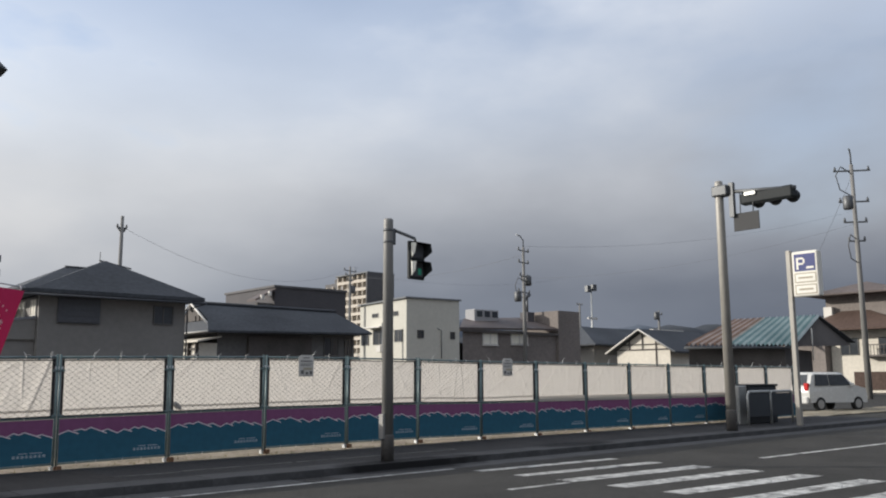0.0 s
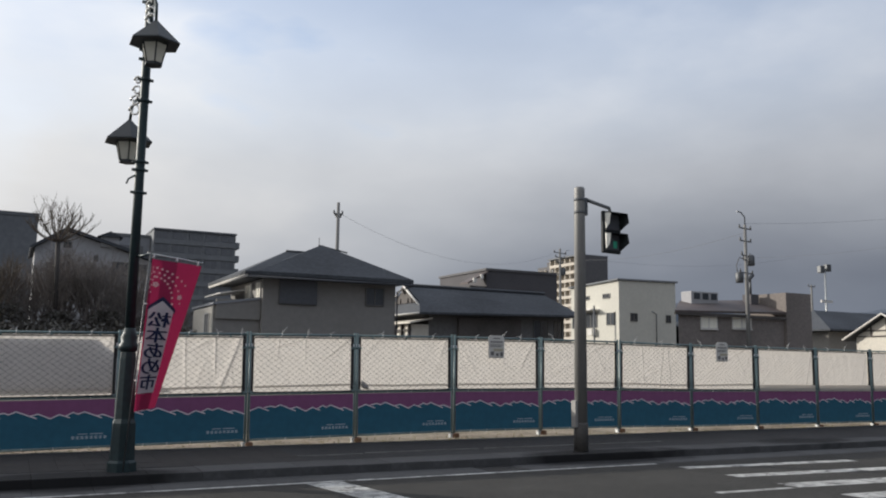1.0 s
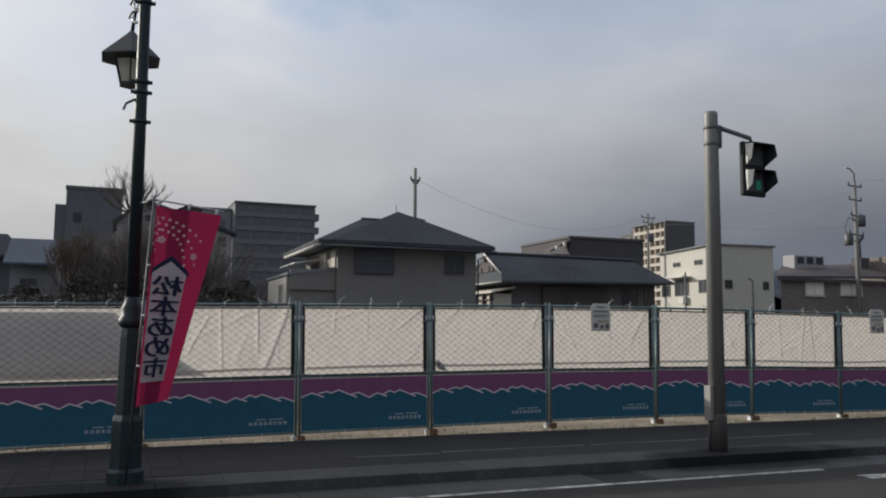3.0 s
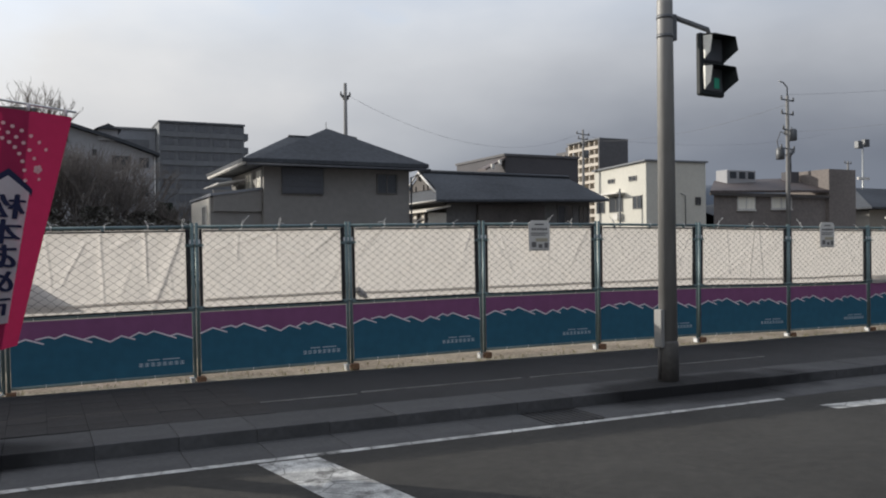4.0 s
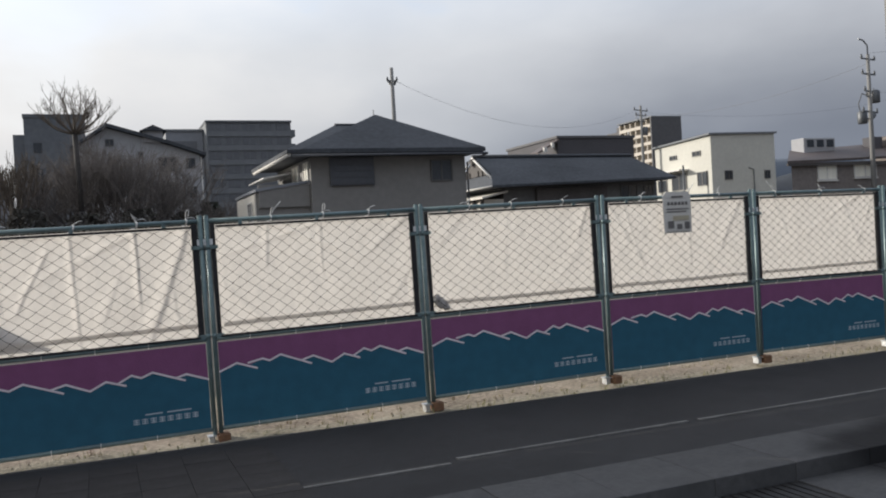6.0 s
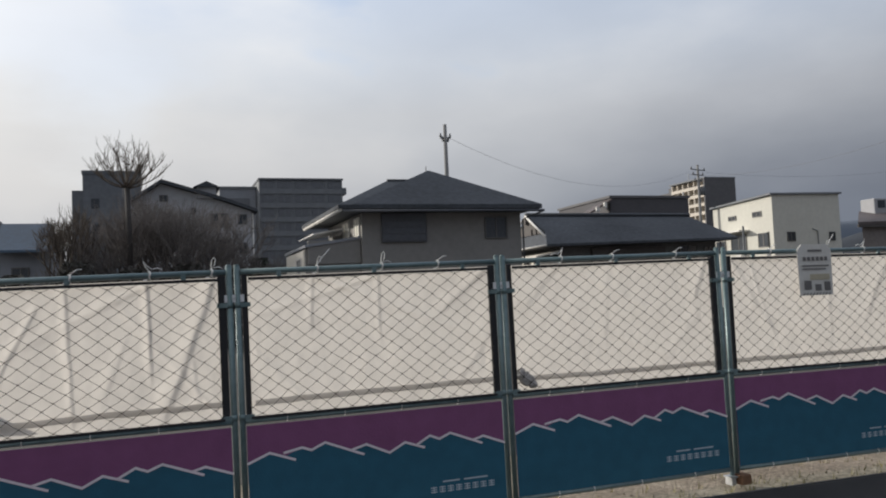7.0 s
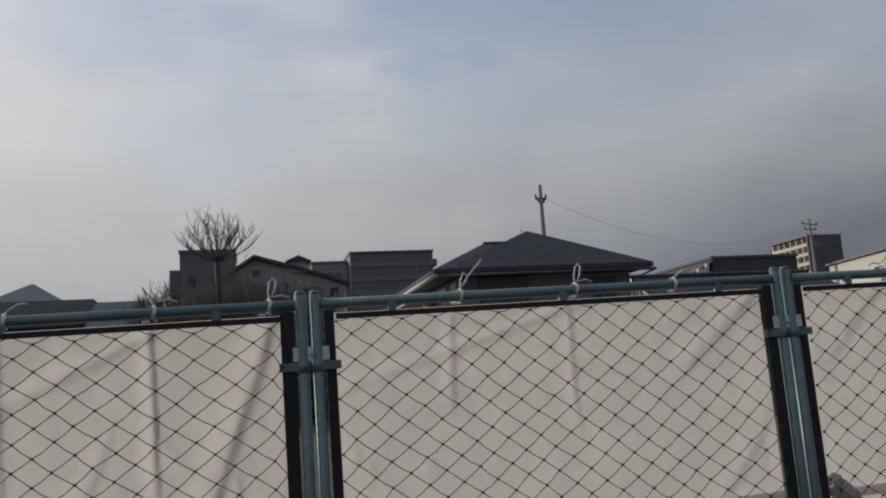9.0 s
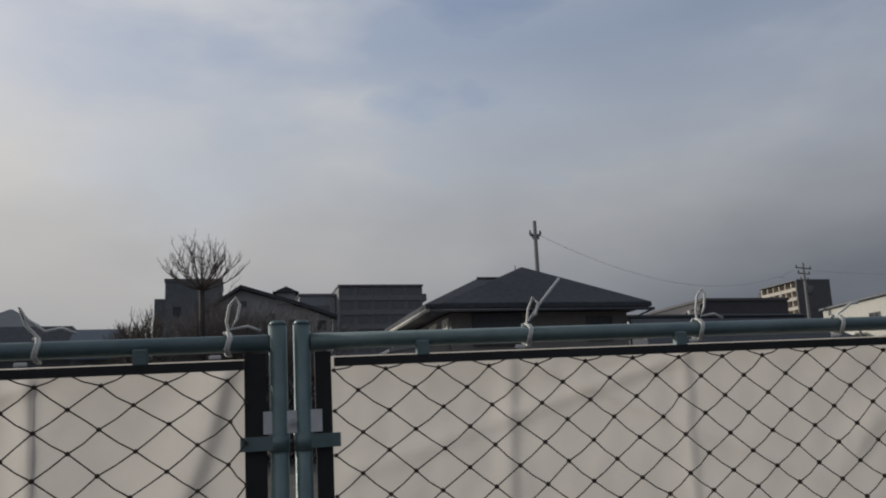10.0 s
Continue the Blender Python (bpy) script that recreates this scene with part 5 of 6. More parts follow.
def car(x, y, rz):
    c = thing("car", "white compact car parked beyond the fence", "car", (0, 0, 0))
    prof = [(-1.70, 0.35), (-1.75, 0.75), (-1.68, 1.00), (-1.45, 1.50), (-1.30, 1.56), (0.20, 1.56), (0.45, 1.50), (0.98, 1.03), (1.65, 0.90), (1.75, 0.62), (1.72, 0.32)]
    bm = B()
    lay = []
    for yy, sq in ((-0.74, 0.95), (-0.66, 1.0), (0.66, 1.0), (0.74, 0.95)):
        lay.append([bm.verts.new((px * (0.985 if abs(yy) > 0.7 else 1), yy * (1 - 0.13 * max(0, pz - 1.0) / 0.5), pz * (sq if pz > 1.2 else 1))) for px, pz in prof])
    for a, b in zip(lay, lay[1:]):
        for i in range(len(prof)):
            bm.faces.new((a[i], a[(i + 1) % len(prof)], b[(i + 1) % len(prof)], b[i])).smooth = True
    bm.faces.new(lay[0])
    bm.faces.new(lay[-1][::-1])
    body = part("body", bm, "carwhite", c)
    for s in (-1, 1):
        for xa, xb, ta, tb in ((-1.35, -0.55, -1.25, -0.55), (-0.48, 0.75, -0.48, 0.38)):
            part("side_window", bm_poly(B(), [(xa, s * 0.752, 1.02), (xb, s * 0.752, 1.02), (tb, s * 0.672, 1.46), (ta, s * 0.672, 1.46)], (0, -s * 0.02, 0)), "glass", body)
        part("tail_light", bm_box(B(), -1.755, -1.62, s * 0.60 - 0.10, s * 0.60 + 0.10, 0.82, 1.12, 0.02), "redlamp", body)
        part("headlight", bm_box(B(), 1.58, 1.74, s * 0.55 - 0.13, s * 0.55 + 0.13, 0.66, 0.82, 0.02), "lenswhite", body)
        part("mirror", bm_box(B(), 0.60, 0.74, s * 0.86 - 0.08, s * 0.86 + 0.08, 0.98, 1.12, 0.03), "carwhite", body)
        for wx in (-1.10, 1.12):
            wh = part("wheel", bm_rod(B(), (wx, s * 0.60, 0.28), (wx, s * 0.757, 0.28), 0.28, seg=18), "tyre", c)
            part("rim", bm_rod(B(), (wx, s * 0.755, 0.28), (wx, s * 0.765, 0.28), 0.18, seg=14), "rim", wh)
    part("rear_window", bm_poly(B(), [(-1.69, -0.58, 1.04), (-1.69, 0.58, 1.04), (-1.485, 0.50, 1.46), (-1.485, -0.50, 1.46)], (0.02, 0, 0)), "glass", body)
    part("windscreen", bm_poly(B(), [(0.995, -0.60, 1.05), (0.995, 0.60, 1.05), (0.50, 0.54, 1.49), (0.50, -0.54, 1.49)], (-0.02, 0, 0)), "glass", body)
    part("rear_bumper", bm_box(B(), -1.82, -1.66, -0.70, 0.70, 0.30, 0.58, 0.04), "carwhite", body)
    part("plate", bm_box(B(), -1.835, -1.822, -0.17, 0.17, 0.62, 0.78), "signwhite", body)
    c.matrix_basis = Matrix.Translation((x, y, -0.05)) @ Matrix.Rotation(rz, 4, "Z")
    return c


car(31.2, 2.4, radians(-15))

# ---- two-storey house behind the lot ----
h = thing("house", "two-storey house, beige render, dark hipped tile roof", "house", (11.8, 33.5, 0), group="houses")
part("wall", bm_box(B(), 8.15, 15.65, 30.0, 37.2, -0.2, 5.45), "render", h)
part("roof", hip_roof(6.95, 16.35, 29.1, 38.1, 5.70, (10.35, 13.5), 7.40), "roof", h)
up = part("upper_roof", hip_roof(7.6, 16.34, 29.12, 38.06, 5.73, (12.30, 12.40), 7.86, 33.2), "roof", h)
part("ridge_cap", bm_path(B(), [(10.35, 33.6, 7.42), (11.5, 33.6, 7.42)], 0.07, 6), "rooflong", h)
bm = bm_path(B(), [(7.15, 29.1, 5.44), (16.45, 29.1, 5.44)], 0.06, 6)
bm_path(bm, [(16.45, 29.1, 5.44), (15.72, 29.9, 5.1), (15.72, 29.92, 0.0)], 0.045, 6)
part("drainpipe", bm, "shutter", h)
# left eave gutter: its sunlit look is put into the pale trim colour
bm = bm_path(B(), [(7.06, 29.2, 5.50), (7.06, 38.0, 5.50)], 0.09, 6)
part("gutter", bm, "framewhite", h)
sh = part("shutter_box", bm_box(B(), 9.0, 11.05, 29.86, 29.99, 4.15, 5.42, 0.01), "shutter", h, "dark closed shutters")
for i in range(4):
    part("slat", bm_box(B(), 9.05, 11.0, 29.835, 29.858, 4.22 + 0.29 * i, 4.46 + 0.29 * i), "shutter", sh)
window(h, 13.85, 14.95, 4.25, 5.25, 29.99)
window(h, 30.3, 31.2, 4.1, 5.3, 8.14, "x", "curtain", "framewhite")
window(h, 32.2, 33.6, 4.1, 5.3, 8.14, "x", "curtain", "framewhite")
an = thing("house_annex", "low rendered annex with sloping grey roof beside house", "house", (6.8, 31.5, 0))
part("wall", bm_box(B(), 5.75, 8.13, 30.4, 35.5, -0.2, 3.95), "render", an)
part("roof", bm_poly(B(), [(5.7, 30.2, 4.0), (8.12, 30.2, 4.35), (8.12, 36.0, 4.35), (5.7, 36.0, 4.0)], (0, 0, 0.12)), "greylight", an)
part("parapet", bm_box(B(), 5.85, 8.12, 30.25, 30.38, 3.3, 4.30), "render", an)
part("awning", bm_poly(B(), [(6.5, 32.5, 4.75), (7.9, 32.5, 4.98), (7.9, 36.5, 4.98), (6.5, 36.5, 4.75)], (0, 0, 0.06)), "framewhite", an)
# sunlight on the rendered side face, put into a white plaster skin
part("side_panel", bm_box(B(), 5.69, 5.746, 30.45, 35.4, 0.0, 3.9), "plaster", an, "white skin imitating sunlight on the side wall")
window(an, 31.0, 32.0, 2.5, 3.6, 5.68, "x", "glass", "framewhite")

# ---- low tiled house ----
lh = thing("low_house", "long single-storey house, dark tile roof, white gable end", "house", (30, 47, 0), group="houses")
# shade on the front, sun on the side: put into separate wall colours
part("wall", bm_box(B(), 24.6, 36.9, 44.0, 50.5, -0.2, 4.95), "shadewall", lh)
bm = B()
v = [bm.verts.new(p) for p in ((23.2, 42.7, 4.85), (37.8, 42.7, 5.10), (37.8, 51.3, 5.10), (23.2, 51.3, 4.85), (24.0, 44.4, 5.74), (24.0, 49.6, 5.74), (24.0, 47, 7.10), (36.9, 47, 7.03),
                               (23.2, 42.7, 4.70), (37.8, 42.7, 4.95), (37.8, 51.3, 4.95), (23.2, 51.3, 4.70))]
for f in ((0, 1, 7, 6, 4), (1, 2, 7), (2, 3, 5, 6, 7), (3, 0, 4, 5), (4, 6, 5), (8, 9, 1, 0), (9, 10, 2, 1), (10, 11, 3, 2), (11, 8, 0, 3), (11, 10, 9, 8)):
    bm.faces.new([v[i] for i in f])
part("roof", bm, "roof", lh)
part("ridge", bm_path(B(), [(23.8, 47, 7.17), (37.0, 47, 7.10)], 0.15, 6), "rooflong", lh)
part("gable_wall", bm_poly(B(), [(23.9, 44.6, 5.72), (23.9, 49.4, 5.72), (23.9, 47, 6.95)], (0.06, 0, 0)), "timber", lh, "dark boarded gable")
for y1 in (44.0, 50.0):
    part("verge", bm_path(B(), [(23.78, y1, 5.42), (23.78, 47, 7.08)], 0.075, 6), "framewhite", lh, "pale verge board")
part("gable_pendant", bm_box(B(), 23.70, 23.80, 46.85, 47.15, 6.5, 6.95), "timber", lh)
for y in (45.6, 46.3, 47.7, 48.4):
    part("gable_strut", bm_box(B(), 23.82, 23.89, y - 0.06, y + 0.06, 5.72, 6.1), "timber", lh)
part("skirt_edge", bm_path(B(), [(23.15, 42.7, 4.78), (23.15, 51.3, 4.78)], 0.06, 6), "framewhite", lh)
part("lean_to", bm_poly(B(), [(22.7, 43.3, 4.02), (24.59, 43.3, 4.40), (24.59, 50, 4.40), (22.7, 50, 4.02)], (0, 0, 0.12)), "plaster", lh)
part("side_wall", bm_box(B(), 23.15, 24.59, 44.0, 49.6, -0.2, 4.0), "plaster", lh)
for z in (2.5, 3.0, 3.5):
    part("rail_board", bm_box(B(), 23.02, 23.14, 43.9, 49.4, z, z + 0.14), "timber", lh)
for y in (44.0, 45.3, 46.7, 48.0, 49.3):
    part("bracket", bm_box(B(), 22.9, 23.14, y, y + 0.14, 2.2, 4.0), "timber", lh)
part("engawa_shade", bm_box(B(), 27.0, 32.6, 43.7, 43.98, 2.2, 4.6), "timber", lh, "dark timber screen")
window(lh, 33.9, 35.3, 3.2, 4.7, 43.99)
window(lh, 35.9, 36.7, 3.2, 4.6, 43.99)
window(lh, 45.5, 46.6, 2.8, 3.45, 23.14, "x", "curtain", "timber")

# ---- dark hall and brown flats far off ----
dh = thing("hall", "dark reddish-brown hall with flat roofline beyond the houses", "building", (66, 108, 0))
part("wall", bm_box(B(), 61.8, 75.0, 100, 116, -0.2, 15.35), "redwall", dh)
part("roof_slab", bm_box(B(), 61.6, 75.2, 99.8, 116.2, 15.35, 15.7), "brownflat", dh)
part("penthouse", bm_box(B(), 65.0, 68.8, 103, 109, 15.7, 16.1), "redwall", dh)
part("wing_wall", bm_box(B(), 59.4, 61.797, 100.4, 101.6, -0.2, 12.9), "shadewall", dh)
part("wing_roof", bm_poly(B(), [(58.2, 99.4, 13.0), (61.79, 99.4, 14.9), (61.79, 102.0, 14.9), (58.2, 102.0, 13.0)], (0, 0, 0.3)), "roofbrown", dh)
for x, w, z in ((59.0, 0.5, 13.75), (60.3, 0.4, 14.4)):
    part("roof_light", bm_box(B(), x, x + w, 99.0, 99.38, z - 0.5, z + 0.2), "framewhite", dh)
part("roof_lamp", bm_rod(B(), (74.5, 100.5, 15.7), (74.5, 100.5, 16.3), 0.12, seg=6), "framewhite", dh)
bf = thing("brown_flats", "tall brown apartment block with cream balconies, stepping down in height", "apartment block", (172, 228, 0))
part("wall", bm_box(B(), 169.6, 178.6, 219.8, 238.4, -0.2, 37.4), "brownflat", bf)
part("end_wall", bm_box(B(), 166.8, 178.7, 219.2, 219.79, -0.2, 37.6), "brownflat", bf)
part("roof_slab", bm_box(B(), 166.9, 178.8, 219.1, 238.6, 37.6, 38.0), "grey", bf)
part("middle_wall", bm_box(B(), 169.6, 178.4, 238.403, 249.0, -0.2, 35.9), "brownflat", bf)
part("lower_wall", bm_box(B(), 169.6, 178.4, 249.003, 261.0, -0.2, 34.6), "brownflat", bf)
part("stair_tower", bm_box(B(), 168.6, 171.5, 238.6, 241.4, 30.0, 37.2), "brownflat", bf)
part("tank", bm_box(B(), 171.5, 175.5, 226, 230, 38.0, 38.9, 0.1), "steel", bf)
part("aerial", bm_path(B(), [(171.0, 233, 38.0), (171.0, 233, 41.0), (172.8, 233, 41.0)], 0.09, 4), "steel", bf)
for y0, y1, floors in ((219.9, 238.4, 13), (241.5, 249.0, 12), (249.1, 261.0, 12)):
    n = max(1, round((y1 - y0) / 3.0))
    for fl in range(3, floors):
        z = 37.5 - 2.85 * (13 - fl) - (0 if floors == 13 else 0.15 if y1 < 250 else 1.5)
        part("balcony", bm_box(B(), 167.6, 169.6, y0, y1, z, z + 1.0), "balcony", bf)
        for b in range(n + 1):
            y = y0 + (y1 - y0 - 0.4) * b / n
            part("fin", bm_box(B(), 167.7, 169.6, y, y + 0.4, z + 1.0, z + 2.85), "balcony", bf)
            if b < n:
                part("window", bm_box(B(), 169.54, 169.595, y + 0.6, y + 2.4, z + 1.1, z + 2.6), "glass", bf)

# ---- cream building ----
cb = thing("cream_building", "boxy cream two-storey building with shed roof", "building", (55.5, 60, 0))
bm = B()
v = [bm.verts.new(p) for p in ((51.75, 55.4, -0.2), (59.3, 55.4, -0.2), (59.3, 63.7, -0.2), (51.75, 63.7, -0.2), (51.75, 55.4, 9.75), (59.3, 55.4, 9.85), (59.3, 63.7, 9.5), (51.75, 63.7, 9.42))]
for f in ((0, 1, 5, 4), (1, 2, 6, 5), (2, 3, 7, 6), (3, 0, 4, 7), (4, 5, 6, 7), (3, 2, 1, 0)):
    bm.faces.new([v[i] for i in f])
part("wall", bm, "cream", cb)
part("roof", bm_poly(B(), [(51.45, 55.2, 9.77), (59.5, 55.2, 9.87), (59.5, 63.9, 9.52), (51.5, 63.9, 9.44)], (0, 0, 0.16)), "grey", cb)
for y0, y1, z0, z1 in ((56.8, 58.0, 8.0, 8.5), (60.3, 61.4, 8.0, 8.45), (56.0, 57.4, 5.2, 6.5), (59.0, 61.2, 5.0, 6.6), (62.0, 63.4, 5.0, 6.2)):
    window(cb, y0, y1, z0, z1, 51.74, "x", "glass", "frame")
part("canopy", bm_box(B(), 50.6, 51.74, 58.6, 61.8, 6.8, 6.95), "framewhite", cb)
part("air_unit", bm_box(B(), 51.2, 51.74, 59.2, 60.0, 4.2, 4.9, 0.03), "framewhite", cb)
window(cb, 53.2, 54.1, 5.6, 6.45, 55.39)
window(cb, 57.9, 58.6, 5.6, 6.4, 55.39)
part("pipe", bm_path(B(), [(56.0, 55.32, 6.7), (56.6, 55.32, 6.5), (56.6, 55.32, 3.5)], 0.05, 5), "grey", cb)
part("pole", bm_rod(B(), (50.2, 57.5, 0), (50.2, 57.5, 7.2), 0.09, seg=8), "steel", cb)

# ---- brown shop building ----
bb = thing("brown_building", "low brown-clad building with curtained windows and tile roof", "building", (47, 38, 0))
part("wall", bm_poly(B(), [(40.9, 35.0, -0.2), (52.0, 35.0, -0.2), (52.0, 38.4, -0.2), (44.4, 38.4, -0.2)], (0, 0, 5.4)), "brownwall", bb)
part("roof", bm_poly(B(), [(40.3, 34.7, 5.12), (52.0, 34.7, 5.40), (52.0, 38.5, 6.6), (44.3, 38.5, 6.2)], (0, 0, 0.16)), "roofbrown", bb)
part("eave", bm_box(B(), 40.3, 52.0, 34.66, 34.76, 4.96, 5.13), "timber", bb)
part("tower_wall", bm_box(B(), 52.003, 54.9, 34.7, 38.4, -0.2, 7.15), "brownwall", bb)
for x0, x1, z0, z1 in ((43.05, 44.75, 4.02, 4.95), (46.3, 48.35, 4.12, 5.03)):
    window(bb, x0, x1, z0, z1, 34.99, "y", "curtain", "framewhite")
    part("sill", bm_box(B(), x0 - 0.05, x1 + 0.05, 34.86, 34.99, z0 - 0.10, z0 - 0.01), "framewhite", bb)
part("roof_box", bm_box(B(), 44.35, 47.2, 37.2, 38.4, 5.9, 7.08, 0.05), "housewhite", bb)
for x in (44.6, 45.5, 46.4):
    part("roof_window", bm_box(B(), x, x + 0.6, 37.16, 37.198, 6.45, 6.95), "glass", bb)
part("chimney", bm_box(B(), 50.6, 51.5, 37, 37.9, 6.2, 7.1), "redwall", bb)
bm = bm_rod(B(), (51.0, 37.4, 7.1), (51.0, 37.4, 8.5), 0.10, seg=8)
bm_rod(bm, (50.75, 37.4, 8.3), (51.3, 37.4, 8.75), 0.18, seg=8)
part("vent", bm, "steel", bb)

# ---- grey flats and white house to the other side ----
gf = thing("grey_flats", "long grey apartment block with stacked balconies", "apartment block", (20, 122, 0))
part("wall", bm_box(B(), 14.2, 26.2, 115, 128, -0.2, 19.85), "grey", gf)
part("roof_slab", bm_box(B(), 14.1, 26.3, 114.7, 128.2, 19.85, 20.1), "darkgrey", gf)
for fl in range(9):
    z = 1.7 + 2.02 * fl
    part("balcony", bm_box(B(), 14.25, 26.15, 114.82, 115, z, z + 0.75), "grey", gf)
    part("end_balcony", bm_box(B(), 26.2, 26.85, 115.2, 118.5, z, z + 0.95), "grey", gf)
    for b in range(5):
        x = 14.5 + 2.4 * b
        w = part("window", bm_box(B(), x, x + 1.7, 114.94, 114.995, z + 0.80, z + 1.85), "flatwindow", gf)
        part("mullion", bm_box(B(), x + 0.8, x + 0.88, 114.90, 114.938, z + 0.80, z + 1.85), "grey", w)
for x in (14.3, 16.6, 19.0, 21.4, 23.8, 26.05):
    part("fin", bm_box(B(), x - 0.10, x + 0.10, 114.78, 114.81, 0, 19.84), "grey", gf)
gw = thing("grey_wing", "lower grey wing of an apartment block", "apartment block", (11.5, 125, 0))
part("wall", bm_box(B(), 9.0, 14.1, 118, 130, -0.2, 19.0), "greylight", gw)
part("roof_slab", bm_box(B(), 8.8, 14.15, 117.8, 130.2, 19.0, 19.3), "grey", gw)
for fl in range(6):
    part("window", bm_box(B(), 9.8, 13.2, 117.96, 117.995, 3.4 + 2.6 * fl, 4.6 + 2.6 * fl), "flatwindow", gw)

wh = thing("white_house", "white three-storey house with steep dark roof and dormer", "house", (4, 74, 0), group="houses")
bm = bm_poly(B(), [(-2.0, 70, -0.2), (8.0, 70, -0.2), (8.0, 70, 10.15), (5.6, 70, 11.0), (0.5, 70, 12.55), (-2.0, 70, 10.9)], (0, 9, 0))
part("wall", bm, "housewhite", wh)
bm = bm_poly(B(), [(0.45, 69.4, 12.6), (5.6, 69.4, 11.05), (8.5, 69.4, 10.05), (8.5, 69.4, 10.3), (5.6, 69.4, 11.35), (0.45, 69.4, 12.9)], (0, 10, 0))
part("roof_slope", bm, "roof", wh)
bm = bm_poly(B(), [(0.5, 69.4, 12.9), (-2.4, 69.4, 10.95), (-2.4, 69.4, 10.7), (0.5, 69.4, 12.6)], (0, 10, 0))
part("back_slope", bm, "roof", wh)
dm = part("dormer", bm_box(B(), 3.4, 5.0, 69.7, 73, 11.3, 12.3), "housewhite", wh)
part("dormer_roof", bm_poly(B(), [(3.1, 69.4, 12.25), (4.2, 69.4, 12.75), (5.3, 69.4, 12.25)], (0, 4, 0)), "roof", dm)
for x0, x1, z0, z1 in ((4.5, 6.0, 8.7, 10.0), (6.8, 7.6, 9.0, 9.9), (6.8, 7.6, 6.4, 7.4), (4.4, 6.1, 5.8, 7.7), (2.9, 3.3, 9.9, 10.5), (0.3, 1.0, 11.0, 11.6), (-1.0, 0.5, 8.4, 9.6), (1.4, 2.8, 7.0, 8.2)):
    window(wh, x0, x1, z0, z1, 69.99)
part("balcony", bm_box(B(), 4.2, 6.3, 69.1, 69.98, 7.8, 8.6), "housewhite", wh)
part("drainpipe", bm_rod(B(), (8.1, 69.9, 0), (8.1, 69.9, 10.0), 0.06, seg=6), "framewhite", wh)
tw = thing("dark_tower_block", "dark windowless grey tower block", "building", (-4.6, 105, 0))
part("wall", bm_box(B(), -7.8, -1.4, 100, 108, -0.2, 18.1), "darkgrey", tw)
part("parapet", bm_box(B(), -7.9, -1.3, 99.9, 108.1, 18.1, 18.5), "darkgrey", tw)
part("side_block", bm_box(B(), -9.0, -7.803, 100.5, 106, -0.2, 16.2), "darkgrey", tw)
for fl in range(4):
    part("window", bm_box(B(), -6.9, -6.0, 99.96, 99.995, 5 + 3.0 * fl, 6.2 + 3.0 * fl), "glass", tw)

ls = thing("dark_shed", "long dark building with flat-ridged hipped roof", "building", (-14, 46, 0))
part("wall", bm_box(B(), -24, -7.2, 42.0, 50, -0.2, 5.2), "darkgrey", ls)
part("roof", hip_roof(-25, -6.7, 41.3, 51, 5.3, (-24, -8.0), 6.75, 44.0), "roof", ls)
py = thing("pointed_roof_building", "grey building with pointed pyramid roof behind the shed", "building", (-13.2, 60, 0))
part("wall", bm_box(B(), -16.2, -12.2, 56, 61, -0.2, 8.0), "grey", py)
part("roof", hip_roof(-16.6, -11.9, 55.6, 61.4, 8.05, (-14.4, -14.2), 9.55, 58.5), "grey", py)
br = thing("blue_roof_house", "small grey house with blue metal gable roof", "house", (-6.6, 43, 0), group="houses")
part("wall", bm_box(B(), -7.4, -5.1, 40.3, 44, -0.2, 4.75), "greylight", br)
part("roof", bm_poly(B(), [(-7.7, 39.6, 4.7), (-4.85, 39.6, 4.7), (-5.3, 42.3, 6.25), (-7.6, 42.3, 6.25)], (0, 0.02, 0.12)), "roofblue", br)
part("back_roof", bm_poly(B(), [(-7.6, 42.3, 6.25), (-5.3, 42.3, 6.25), (-4.85, 45, 4.7), (-7.7, 45, 4.7)], (0, 0, 0.1)), "roofblue", br)
window(br, -6.9, -6.1, 3.0, 4.0, 40.29)

# ---- houses by the side street ----
gh = thing("gable_house", "white half-timbered gable house with dark roof", "house", (0, 0, 0), group="houses")
part("wall", bm_box(B(), -3.0, 3.0, 0, 10, -0.2, 4.0), "plaster", gh)
part("gable", bm_poly(B(), [(-3.0, 0.0, 4.0), (3.0, 0.0, 4.0), (0, 0.0, 5.75)], (0, 0.3, 0)), "plaster", gh)
for sx in (-1, 1):
    part("roof_slope", bm_poly(B(), [(0, -0.7, 5.85), (sx * 3.9, -0.7, 3.60), (sx * 3.9, 10.6, 3.60), (0, 10.6, 5.85)], (0, 0, 0.16)), "roof", gh)
part("verge", bm_path(B(), [(-3.9, -0.72, 3.68), (0, -0.72, 5.93), (3.9, -0.72, 3.68)], 0.09, 6), "framewhite", gh)
for pts in ([(-3.0, -0.03, 4.0), (3.0, -0.03, 4.0)], [(0, -0.03, 4.0), (0, -0.03, 5.6)], [(-1.5, -0.03, 4.0), (-1.5, -0.03, 4.85)], [(1.5, -0.03, 2.4), (1.5, -0.03, 4.85)], [(-2.3, -0.03, 4.5), (2.3, -0.03, 4.5)]):
    part("beam", bm_path(B(), pts, 0.08, 4), "timber", gh)
gh.matrix_basis = Matrix.Translation((65.0, 35.2, 0)) @ Matrix.Rotation(radians(-88), 4, "Z")
g2 = thing("dark_roof_house", "house with plain dark tile roof behind the gable house", "house", (72, 44, 0), group="houses")
part("wall", bm_box(B(), 66, 80, 42, 50, -0.2, 4.6), "render", g2)
part("roof", hip_roof(65, 84, 41, 51, 4.8, (69, 79), 6.9), "roof", g2)
